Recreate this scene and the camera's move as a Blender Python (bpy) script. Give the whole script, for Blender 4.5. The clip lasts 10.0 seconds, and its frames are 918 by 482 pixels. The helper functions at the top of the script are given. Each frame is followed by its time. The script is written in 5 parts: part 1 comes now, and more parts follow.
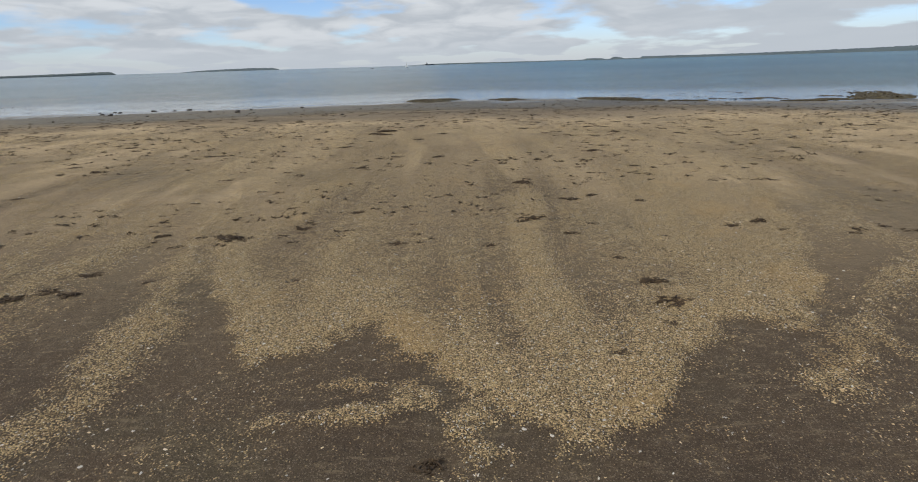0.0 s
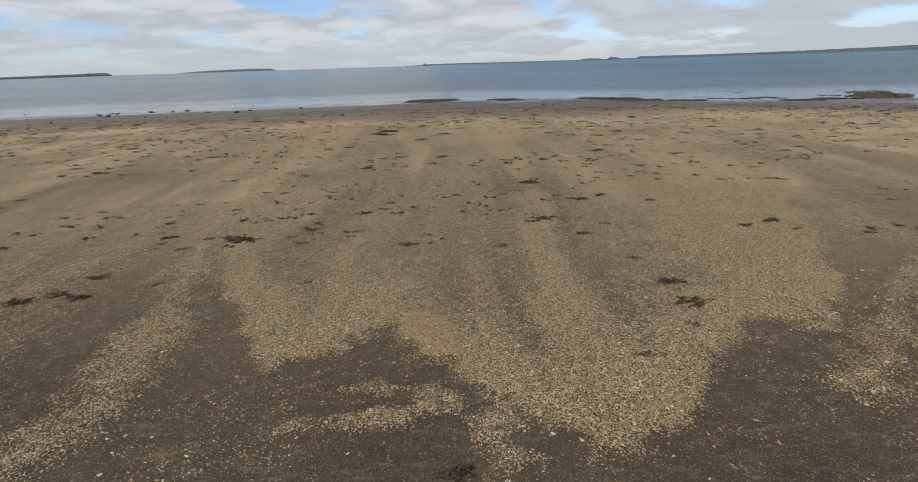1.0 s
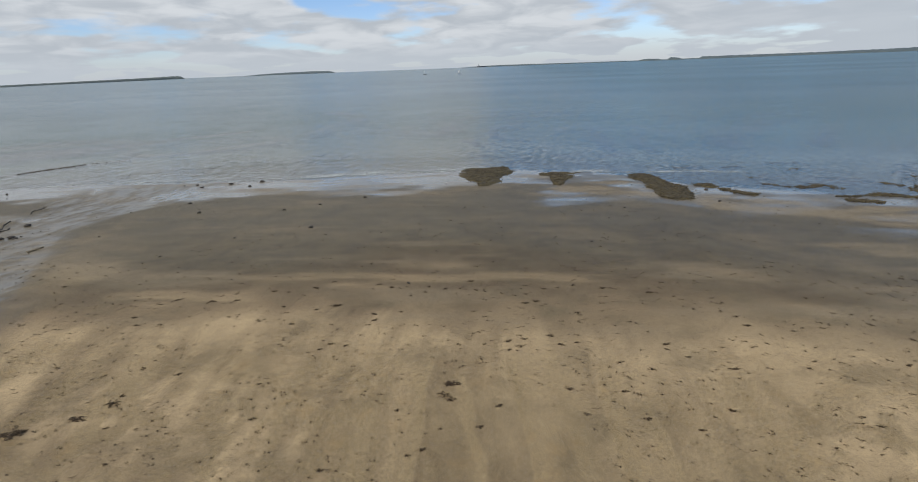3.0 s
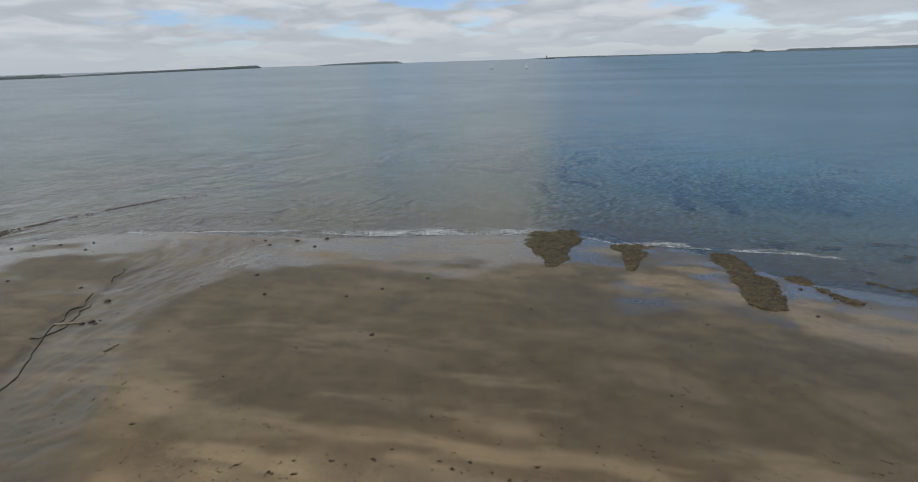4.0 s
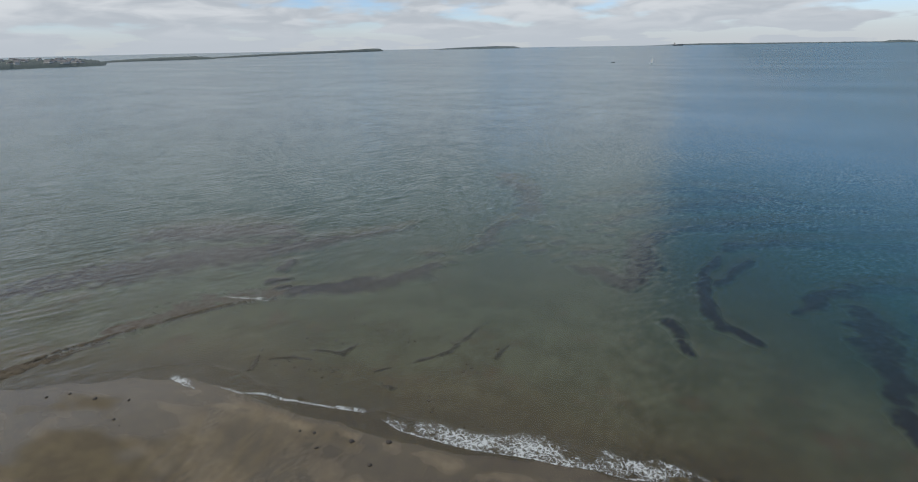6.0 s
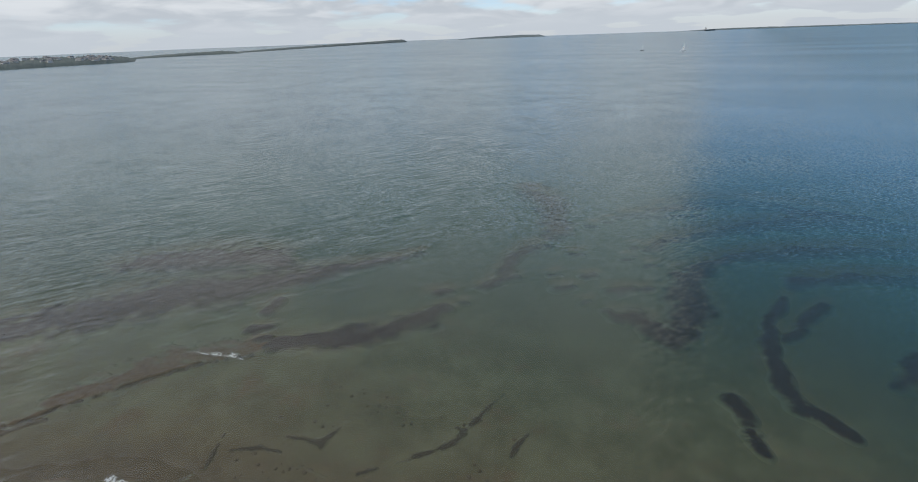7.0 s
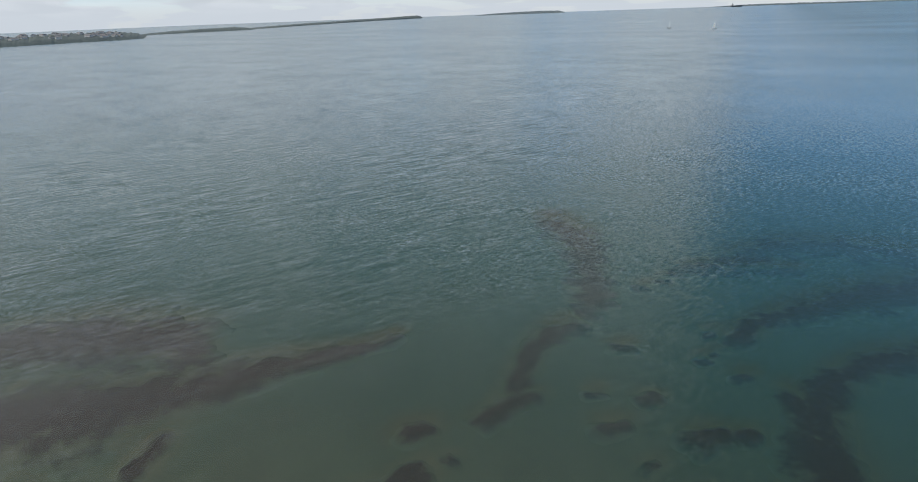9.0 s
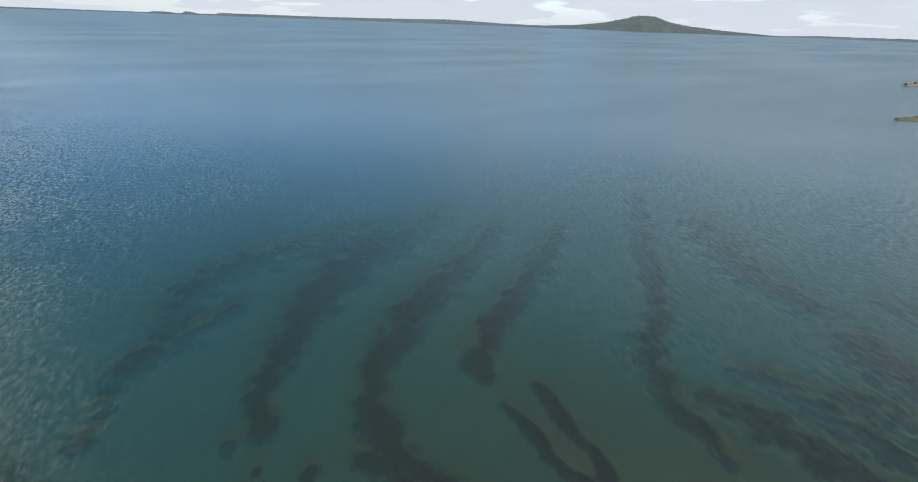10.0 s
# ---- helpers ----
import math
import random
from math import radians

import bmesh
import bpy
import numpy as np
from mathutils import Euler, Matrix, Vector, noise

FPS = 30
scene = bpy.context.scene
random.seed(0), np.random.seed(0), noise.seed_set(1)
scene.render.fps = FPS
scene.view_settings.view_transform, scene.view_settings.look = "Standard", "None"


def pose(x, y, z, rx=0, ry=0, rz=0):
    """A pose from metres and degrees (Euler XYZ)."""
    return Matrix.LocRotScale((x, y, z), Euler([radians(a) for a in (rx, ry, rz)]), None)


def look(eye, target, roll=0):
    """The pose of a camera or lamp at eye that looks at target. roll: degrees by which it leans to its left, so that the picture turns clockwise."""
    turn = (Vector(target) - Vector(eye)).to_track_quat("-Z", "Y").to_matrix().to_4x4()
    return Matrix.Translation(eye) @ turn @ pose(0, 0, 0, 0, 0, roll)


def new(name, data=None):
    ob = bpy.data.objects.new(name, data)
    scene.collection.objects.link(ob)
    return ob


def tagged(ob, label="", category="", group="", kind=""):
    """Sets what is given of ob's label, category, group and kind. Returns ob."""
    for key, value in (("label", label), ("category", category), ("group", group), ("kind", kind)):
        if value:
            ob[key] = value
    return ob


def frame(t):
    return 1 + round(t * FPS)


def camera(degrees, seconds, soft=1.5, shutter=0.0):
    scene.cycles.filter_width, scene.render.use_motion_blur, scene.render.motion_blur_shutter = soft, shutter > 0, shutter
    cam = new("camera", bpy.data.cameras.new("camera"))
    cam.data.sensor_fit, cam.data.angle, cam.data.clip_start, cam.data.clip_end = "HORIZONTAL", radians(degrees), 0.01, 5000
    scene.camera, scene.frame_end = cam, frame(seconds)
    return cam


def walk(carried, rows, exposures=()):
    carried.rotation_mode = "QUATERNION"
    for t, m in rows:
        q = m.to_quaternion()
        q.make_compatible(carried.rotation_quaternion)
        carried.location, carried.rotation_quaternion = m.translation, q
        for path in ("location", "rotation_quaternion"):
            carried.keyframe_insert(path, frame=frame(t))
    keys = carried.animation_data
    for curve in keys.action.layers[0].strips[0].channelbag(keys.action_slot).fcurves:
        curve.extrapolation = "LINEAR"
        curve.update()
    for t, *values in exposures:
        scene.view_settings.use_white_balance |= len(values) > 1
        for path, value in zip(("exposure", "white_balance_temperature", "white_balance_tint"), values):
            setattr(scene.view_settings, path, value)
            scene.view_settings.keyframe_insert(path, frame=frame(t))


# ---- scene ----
cam = camera(82.75, 10.0, soft=1.0)
PATH = [  # seconds, x, y, z, yaw to the left, pitch, roll
    (0, 3.72, -3.53, 3.45, 1.09, -18.78, -1.75),
    (0.5, 3.63, -3.49, 3.44, 0.95, -18.76, -1.76),
    (1, 3.61, -3.49, 3.44, 0.84, -18.75, -1.84),
    (1.5, 3.61, -3.54, 3.53, 1.13, -18.77, -1.96),
    (2, 3.62, -3.67, 4.84, 1.59, -18.75, -2.01),
    (2.5, 3.68, -3.91, 7.33, 3.60, -18.51, -2.02),
    (2.7, 3.70, -3.86, 8.50, 4.75, -18.28, -2.15),
    (3.8, 3.07, -0.81, 15.87, 12.07, -19.54, -1.86),
    (4, 2.81, 0.34, 17.04, 13.45, -19.23, -1.80),
    (4.5, 1.89, 4.11, 20.23, 16.62, -19.08, -1.56),
    (5, 0.65, 8.59, 23.59, 20.36, -19.37, -1.37),
    (5.5, -0.97, 13.77, 27.08, 23.37, -20.06, -1.10),
    (5.7, -1.76, 15.96, 28.08, 24.23, -20.30, -0.98),
    (6.8, -6.01, 29.05, 30.27, 27.68, -21.28, -2.01),
    (7, -6.86, 31.49, 30.53, 28.24, -21.52, -2.17),
    (7.5, -9.25, 37.53, 30.69, 29.29, -21.81, -2.26),
    (8, -11.75, 43.93, 30.77, 30.31, -22.55, -2.33),
    (8.5, -14.99, 50.48, 30.70, 31.08, -23.14, -2.05),
    (8.8, -16.94, 54.24, 30.81, 31.47, -23.44, -1.95),
    (9, -17.89, 57.47, 30.94, 30.03, -23.72, -2.12),
    (9.1, -17.89, 59.11, 30.86, 25.43, -23.89, -1.80),
    (9.2, -17.89, 60.76, 30.78, 16.13, -24.06, -1.30),
    (9.3, -18.34, 62.39, 30.60, 4.53, -24.27, -1.00),
    (9.4, -18.78, 64.03, 30.42, -7.07, -24.22, -0.70),
    (9.5, -19.88, 65.79, 30.18, -18.67, -23.98, -0.20),
    (9.6, -21.15, 67.71, 29.94, -29.59, -23.78, 0.81),
    (9.7, -22.55, 69.84, 29.73, -40.03, -23.53, 1.35),
    (9.8, -23.91, 72.07, 29.59, -43.24, -23.05, 1.89),
    (9.9, -25.05, 74.30, 29.54, -44.43, -23.02, 2.05),
    (10, -26.10, 76.52, 29.53, -42.27, -22.97, 2.15),
]
walk(cam, [(t, pose(x, y, z, 90 + p, 0, w) @ pose(0, 0, 0, 0, 0, r)) for t, x, y, z, w, p, r in PATH],
     exposures=[(0.0, 0.0), (2.7, 0.0), (3.8, -0.1), (5.7, -0.06), (7.0, 0.1), (8.5, 0.22), (9.4, 0.25), (10.0, 0.42)])

# ---- sky and sun ----
SUN_ELEV, SUN_AZ = radians(52), radians(215)   # compass-like: from +y towards +x


def node(nt, kind, ins=None, **attrs):
    n = nt.nodes.new(kind)
    for k, v in attrs.items():
        setattr(n, k, v)
    for k, v in (ins or {}).items():
        sock = n.inputs[k]
        if isinstance(v, bpy.types.NodeSocket):
            nt.links.new(v, sock)
        elif isinstance(v, bpy.types.Node):
            nt.links.new(v.outputs[0], sock)
        else:
            sock.default_value = v
    return n


def math_node(nt, op, a, b=0.0, clamp=False):
    return node(nt, "ShaderNodeMath", {0: a, 1: b}, operation=op, use_clamp=clamp).outputs[0]


def step_node(nt, v, lo, hi, out_lo=0.0, out_hi=1.0):
    return node(nt, "ShaderNodeMapRange", {0: v, 1: lo, 2: hi, 3: out_lo, 4: out_hi}, interpolation_type="SMOOTHSTEP").outputs[0]


def mix_col(nt, fac, a, b, blend="MIX"):
    n = node(nt, "ShaderNodeMix", {0: fac, 6: a, 7: b}, data_type="RGBA", blend_type=blend)
    return n.outputs[2]


def build_world():
    w = bpy.data.worlds.new("overcast_sky")
    scene.world = w
    w.use_nodes = True
    nt = w.node_tree
    nt.nodes.clear()
    d = node(nt, "ShaderNodeTexCoord").outputs["Generated"]
    sep = node(nt, "ShaderNodeSeparateXYZ", {0: d})
    x, y, z = sep.outputs
    up = math_node(nt, "MAXIMUM", z, 0.0)
    az = math_node(nt, "ARCTAN2", x, y)
    rise = math_node(nt, "POWER", up, 0.75)
    p = node(nt, "ShaderNodeCombineXYZ", {0: math_node(nt, "MULTIPLY", az, 3.2), 1: math_node(nt, "MULTIPLY", rise, 9.0), 2: 0.7}).outputs[0]
    big = node(nt, "ShaderNodeTexNoise", {"Vector": p, "Scale": 2.0, "Detail": 6.0, "Roughness": 0.47}).outputs[0]
    lump = node(nt, "ShaderNodeTexNoise", {"Vector": p, "Scale": 3.4, "Detail": 7.0, "Roughness": 0.5, "Distortion": 0.5}).outputs[0]
    # the break in the clouds over the outer channel
    gap = math_node(nt, "MULTIPLY", step_node(nt, az, radians(-5.0), radians(-1.6)), step_node(nt, az, radians(16), radians(62), 1.0, 0.38))
    gap = math_node(nt, "MULTIPLY", gap, step_node(nt, up, 0.115, 0.16))
    aloft = math_node(nt, "MULTIPLY", math_node(nt, "MULTIPLY", step_node(nt, az, radians(10), radians(30)), step_node(nt, az, radians(125), radians(165), 1.0, 0.0)), step_node(nt, up, 0.35, 0.6, 0.0, 0.92))
    gap = math_node(nt, "MAXIMUM", gap, aloft)
    cover = math_node(nt, "MULTIPLY", step_node(nt, big, 0.33, 0.47), math_node(nt, "SUBTRACT", 1.0, gap))
    shade = step_node(nt, lump, 0.34, 0.68)
    cloud = mix_col(nt, shade, (0.54, 0.59, 0.65, 1), (0.755, 0.795, 0.84, 1))
    # the veil is thinner and brighter overhead
    cloud = mix_col(nt, step_node(nt, up, 0.12, 0.42, 0.0, 0.55), cloud, (1.02, 1.05, 1.08, 1))
    cloud = mix_col(nt, math_node(nt, "MULTIPLY", step_node(nt, az, radians(0), radians(32), 0.0, 0.78), step_node(nt, up, 0.25, 0.5, 1.0, 0.0)), cloud, (0.56, 0.62, 0.69, 1))
    haze = step_node(nt, up, 0.0, 0.065, 1.0, 0.0)
    cloud = mix_col(nt, haze, cloud, (0.58, 0.635, 0.70, 1))
    cover = math_node(nt, "MAXIMUM", cover, math_node(nt, "MULTIPLY", haze, 0.85))
    sky = node(nt, "ShaderNodeTexSky", sky_type="NISHITA", sun_disc=False, sun_elevation=SUN_ELEV, sun_rotation=SUN_AZ, altitude=20.0, air_density=1.0, dust_density=0.0, ozone_density=2.5)
    blue = mix_col(nt, 1.0, sky.outputs[0], mix_col(nt, step_node(nt, up, 0.09, 0.20), (0.74, 0.83, 1.07, 1), (0.73, 0.93, 1.06, 1)), "MULTIPLY")
    a = node(nt, "ShaderNodeBackground", {0: blue, 1: 0.118})
    b = node(nt, "ShaderNodeBackground", {0: cloud, 1: 0.88})
    m = node(nt, "ShaderNodeMixShader", {0: cover, 1: a, 2: b})
    node(nt, "ShaderNodeOutputWorld", {0: m})


build_world()
sun_data = bpy.data.lights.new("sun", "SUN")
sun_data.energy, sun_data.angle, sun_data.color = 1.55, radians(10), (1.0, 0.93, 0.82)
sun_dir = Vector((math.sin(SUN_AZ) * math.cos(SUN_ELEV), math.cos(SUN_AZ) * math.cos(SUN_ELEV), math.sin(SUN_ELEV)))
new("sun", sun_data).matrix_world = look(sun_dir * 100, (0, 0, 0))


# ---- shapes: numpy noise and mesh helpers ----
def value_noise(x, y, seed=0):
    x, y = np.asarray(x, float), np.asarray(y, float)
    ix, iy = np.floor(x).astype(np.int64), np.floor(y).astype(np.int64)
    fx, fy = x - ix, y - iy

    def h(i, j):
        n = (i * 374761393 + j * 668265263 + seed * 982451653) & 0xFFFFFFFF
        n = ((n ^ (n >> 13)) * 1274126177) & 0xFFFFFFFF
        n = ((n ^ (n >> 16)) * 2246822519) & 0xFFFFFFFF
        return ((n ^ (n >> 15)) & 0xFFFF) / 65535.0

    u, v = fx * fx * (3 - 2 * fx), fy * fy * (3 - 2 * fy)
    return (h(ix, iy) * (1 - u) + h(ix + 1, iy) * u) * (1 - v) + (h(ix, iy + 1) * (1 - u) + h(ix + 1, iy + 1) * u) * v


def fbm(x, y, octaves=4, seed=0):
    total, amp, norm = 0.0, 1.0, 0.0
    for k in range(octaves):
        total = total + amp * value_noise(x * 2.0**k + 17.3 * k, y * 2.0**k - 9.1 * k, seed + k)
        norm, amp = norm + amp, amp * 0.5
    return total / norm


def smooth(v, lo, hi):
    t = np.clip((v - lo) / (hi - lo), 0, 1)
    return t * t * (3 - 2 * t)


def path_distance(x, y, pts, widths=None):
    """Distance to a polyline, and the width there."""
    best, wide = np.full(np.shape(x), 1e9), np.zeros(np.shape(x))
    for i in range(len(pts) - 1):
        (ax, ay), (bx, by) = pts[i], pts[i + 1]
        dx, dy = bx - ax, by - ay
        t = np.clip(((x - ax) * dx + (y - ay) * dy) / (dx * dx + dy * dy), 0, 1)
        d = np.hypot(x - ax - t * dx, y - ay - t * dy)
        if widths is not None:
            w = widths[i] + t * (widths[i + 1] - widths[i])
            near = d / w < best / np.maximum(wide, 1e-6) if i else np.ones(np.shape(x), bool)
            best, wide = np.where(near, d, best), np.where(near, w, wide)
        else:
            best = np.minimum(best, d)
    return best, wide


def mesh_of(name, verts, faces, material=None, smooth_shade=True):
    me = bpy.data.meshes.new(name)
    verts, faces = np.asarray(verts, np.float32), np.asarray(faces, np.int32)
    k = faces.shape[1]
    me.vertices.add(len(verts))
    me.vertices.foreach_set("co", verts.ravel())
    me.loops.add(faces.size)
    me.loops.foreach_set("vertex_index", faces.ravel())
    me.polygons.add(len(faces))
    me.polygons.foreach_set("loop_start", np.arange(0, faces.size, k, dtype=np.int32))
    me.polygons.foreach_set("use_smooth", np.full(len(faces), smooth_shade))
    me.update(calc_edges=True)
    me.validate()
    if material:
        me.materials.append(material)
    return me


def sheet(name, xs, ys, height, material, keep=None, smooth_shade=True):
    """A grid over xs and ys with heights from a function; keep drops vertices."""
    gx, gy = np.meshgrid(xs, ys)
    gz = height(gx, gy)
    nx, ny = len(xs), len(ys)
    idx = np.arange(nx * ny).reshape(ny, nx)
    faces = np.stack([idx[:-1, :-1], idx[:-1, 1:], idx[1:, 1:], idx[1:, :-1]], -1).reshape(-1, 4)
    verts = np.stack([gx, gy, gz], -1).reshape(-1, 3)
    if keep is not None:
        ok = keep(gx, gy).ravel()
        faces = faces[ok[faces].any(1)]
        used = np.unique(faces)
        remap = np.zeros(len(verts), np.int64)
        remap[used] = np.arange(len(used))
        verts, faces = verts[used], remap[faces]
    return mesh_of(name, verts, faces, material, smooth_shade)


def add_value(me, name, values):
    me.attributes.new(name, "FLOAT", "POINT").data.foreach_set("value", np.asarray(values, np.float32).ravel())


def coords(me):
    co = np.empty(len(me.vertices) * 3, np.float32)
    me.vertices.foreach_get("co", co)
    return co.reshape(-1, 3)


def part(name, me, parent, label=""):
    ob = new(name, me)
    ob.parent = parent
    return tagged(ob, label)


# ---- the lie of the land ----
def shore_y(x):
    x = np.asarray(x, float)
    base = np.interp(x, [-400, -90, -60, -44, -20, 3, 13, 20, 29, 45, 90, 400], [-10, 26, 37, 45.3, 47.3, 50, 48.5, 42, 38, 36.5, 33, 20])
    return base + 1.0 * (fbm(x * 0.11, 0 * x + 3.0, 3, 5) - 0.5)


STREAM = [(-17, 9), (-21.5, 15), (-25.6, 21.0), (-28.8, 25.5), (-30.2, 31), (-30.5, 38), (-32, 46)]
STREAM_W = [2.4, 2.6, 3.0, 2.4, 2.9, 4.5, 8.0]


def stream_depth(x, y):
    d, w = path_distance(x, y, STREAM, STREAM_W)
    w = w + 1.8 * (fbm(x * 0.3, y * 0.3, 4, 11) - 0.5)
    side = x - np.interp(y, [p[1] for p in STREAM], [p[0] for p in STREAM])
    soft = np.where(side < 0, 0.3, 2.2)
    return smooth((d - w) / soft, 1.0, -1.0)


def land_z(x, y):
    """Beach and sea bed without the finest relief."""
    d = shore_y(x) - y
    z = np.interp(d, [-4000, -300, -120, -60, -25, 0, 11.5, 22, 34, 40, 46, 55, 120], [-30, -7, -2.6, -1.25, -0.55, 0, 0.6, 1.2, 1.78, 1.95, 2.07, 2.13, 5])
    z = z - 0.45 * smooth(x, 5, 22) * smooth(y, 60, 76)
    z = z + 0.10 * (fbm(x * 0.06, y * 0.09, 3, 21) - 0.5) * smooth(y, 10, 24)
    z = z + 0.05 * (fbm(x * 0.3, y * 0.3, 3, 23) - 0.5) * smooth(y, 4, 14)
    z = z - 0.17 * stream_depth(x, y) * (1 + 0.35 * (fbm(x * 1.4, y * 0.5, 3, 25) - 0.5)) * smooth(y, 4, 12) * smooth(z, -0.1, 0.25) * smooth(y, 45, 37)
    return z


EDGE_X = [-6.0, -3.0, -0.5, 0.6, 1.0, 1.27, 1.92, 2.56, 2.67, 2.9, 3.2, 3.42, 3.65, 3.9, 4.18, 4.36, 4.53, 4.64, 5.05, 5.25, 5.5, 5.9, 6.5, 7.0, 7.8, 9.0, 13.0]
EDGE_Y = [10.5, 8.5, 6.0, 4.2, 2.6, 1.39, -0.2, -1.24, -1.38, -1.26, -1.02, -1.28, -1.54, -1.83, -2.0, -1.84, -1.69, -1.52, -1.1, -1.04, -1.1, -0.5, 0.6, 2.0, 3.8, 6.0, 10.0]


def shell_ribs(x, y, mid=0.0):
    """Low ribs of drifted shell that run down the beach."""
    lean = x - 0.015 * (x - 3.7) * np.minimum(y, 12) + 0.5 * (fbm(x * 0.3, y * 0.25, 2, 37) - 0.5)
    broad = smooth(fbm(lean * 1.9, y * 0.14, 3, 41) + 0.22 * mid, 0.47, 0.70)
    return 0.68 * broad + 0.32 * smooth(fbm(lean * 5.5, y * 0.3, 3, 42) + 0.2 * mid, 0.40, 0.68)


RIBS = [([(1.3, 12.6), (1.15, 8.8), (1.4, 5.3), (1.1, 1.9)], 0.9), ([(3.2, 11.2), (3.45, 9.6), (3.8, 7.4), (4.2, 4.8), (4.3, 2.6)], 1.0), ([(5.9, 10.8), (6.0, 8.6), (6.1, 4.8), (5.9, 1.6)], 0.9),
        ([(7.0, 9.4), (7.3, 6.6), (7.35, 4.8), (6.9, 1.9)], 1.0), ([(9.8, 9.8), (9.5, 6.9), (9.6, 4.5)], 0.75), ([(-5.2, 11.0), (-4.4, 8.8), (-3.4, 5.6), (-2.7, 3.2)], 0.9), ([(2.2, 9.8), (2.6, 7.2), (3.0, 5.4), (3.0, 3.2)], 0.7)]
RIBS += [([(-0.7, 11.2), (-0.5, 8.0), (-0.1, 5.0), (0.0, 2.2)], 0.75), ([(-2.6, 11.8), (-2.0, 8.4), (-1.4, 5.2)], 0.6), ([(-8.4, 11.2), (-6.9, 8.2), (-5.8, 6.0)], 0.7), ([(4.8, 9.6), (5.0, 7.0), (5.2, 4.4)], 0.7), ([(12.6, 9.2), (12.2, 6.4), (12.0, 4.4)], 0.5), ([(8.4, 8.6), (8.4, 5.8), (8.2, 3.0)], 0.5)]


def drift_streaks(x, y):
    """Thin pale streaks of dry sand, sharp on one side and fading on the other."""
    best = np.zeros(np.shape(x))
    wob = 0.5 * (fbm(x * 0.5, y * 0.5, 3, 47) - 0.5) + 0.16 * (fbm(x * 2.2, y * 1.2, 3, 48) - 0.5)
    for k, (pts, strong) in enumerate(RIBS):
        ys_, xs_ = [p[1] for p in pts][::-1], [p[0] for p in pts][::-1]
        side = x - np.interp(y, ys_, xs_) + wob
        side = side if k % 3 else -side
        cut = smooth(side, -0.10, 0.03) * np.exp(-np.maximum(side, 0) / 0.26)
        fade = smooth(y, ys_[0] - 0.4, ys_[0] + 1.6) * smooth(y, ys_[-1] + 0.6, ys_[-1] - 1.6)
        best = np.maximum(best, strong * cut * fade * (0.55 + 0.9 * (fbm(x * 0.8 + 9 * k, y * 0.5, 2, 49) - 0.2)))
    return np.clip(best, 0, 1)


def grit_cover(x, y):
    """How much of the sand is covered with broken shell, 0 to 1."""
    fine = fbm(x * 9, y * 9, 3, 31) - 0.5
    mid = fbm(x * 2.2, y * 2.2, 3, 33) - 0.5
    soft = 0.085 + 0.25 * np.maximum(y + 0.6, 0)
    tongue = smooth(((y - np.interp(x, EDGE_X, EDGE_Y)) + 0.3 * fine + (0.12 + 0.9 * smooth(y, -0.9, 1.0)) * mid) / soft, -1.0, 1.0)
    ribs = shell_ribs(x, y, mid)
    fade = smooth(y + 3.5 * (fbm(x * 0.25, y * 0.1, 2, 43) - 0.5) + 0.05 * np.abs(x - 2), 14.5, 9.0)
    rim = 0.68 * smooth(y - np.interp(x, EDGE_X, EDGE_Y), 0.9, 0.1)
    far = smooth(y, 1.5, 4.5)
    main = tongue * np.clip(0.30 + 0.80 * ribs * (1 - 0.75 * far) + rim + 0.6 * far * drift_streaks(x, y), 0, 1) * fade
    side = 0.62 * np.maximum(smooth(x, 1.7, 0.2), smooth(x, 5.8, 7.4)) * smooth(mid + 0.6 * ribs + 0.3 * fine, -0.15, 0.45) * fade
    cover = np.maximum(main, side)
    for pts, w in (([(1.75, -2.5), (2.05, -1.7), (1.85, -0.7), (1.5, 0.4), (1.2, 1.6)], 0.16), ([(2.5, -2.0), (2.85, -1.82), (3.5, -1.68)], 0.055), ([(2.75, -1.6), (3.1, -1.52), (3.5, -1.62)], 0.04),
                   ([(5.25, -1.62), (5.6, -1.3), (6.1, -0.7), (6.9, -0.2)], 0.13), ([(0.2, -1.6), (0.7, -0.5), (0.9, 0.6), (0.4, 1.8)], 0.25), ([(3.75, -2.5), (3.72, -1.7)], 0.06)):
        d, _ = path_distance(x, y, pts)
        cover = np.maximum(cover, 0.74 * smooth(d + 0.28 * fine + 0.22 * mid, w * 1.7, -w * 0.3))
    speck = 0.09 * smooth(mid + fine * 0.6, -0.05, 0.3) * smooth(y, 3, 0)
    return np.clip(np.maximum(cover, speck), 0, 1)


def wetness(x, y, z):
    n = fbm(x * 0.12, y * 0.2, 4, 51) - 0.5
    wet = smooth(z + 0.5 * n, 1.98, 1.25)
    film = smooth(z + 1.6 * n + 0.8 * (fbm(x * 0.3, y * 0.6, 4, 53) - 0.5), 0.68, 0.22)
    film = film * (1 - 0.6 * smooth(x, 2, 10) * smooth(fbm(x * 0.3, y * 0.5, 3, 57), 0.65, 0.4))
    s = stream_depth(x, y) * smooth(y, 4, 12)
    return np.maximum(wet, s), np.maximum(film, s * 0.6 * (0.35 + 0.65 * smooth(fbm(x * 1.3 + 0.5 * y, y * 0.4, 4, 55), 0.3, 0.65)))


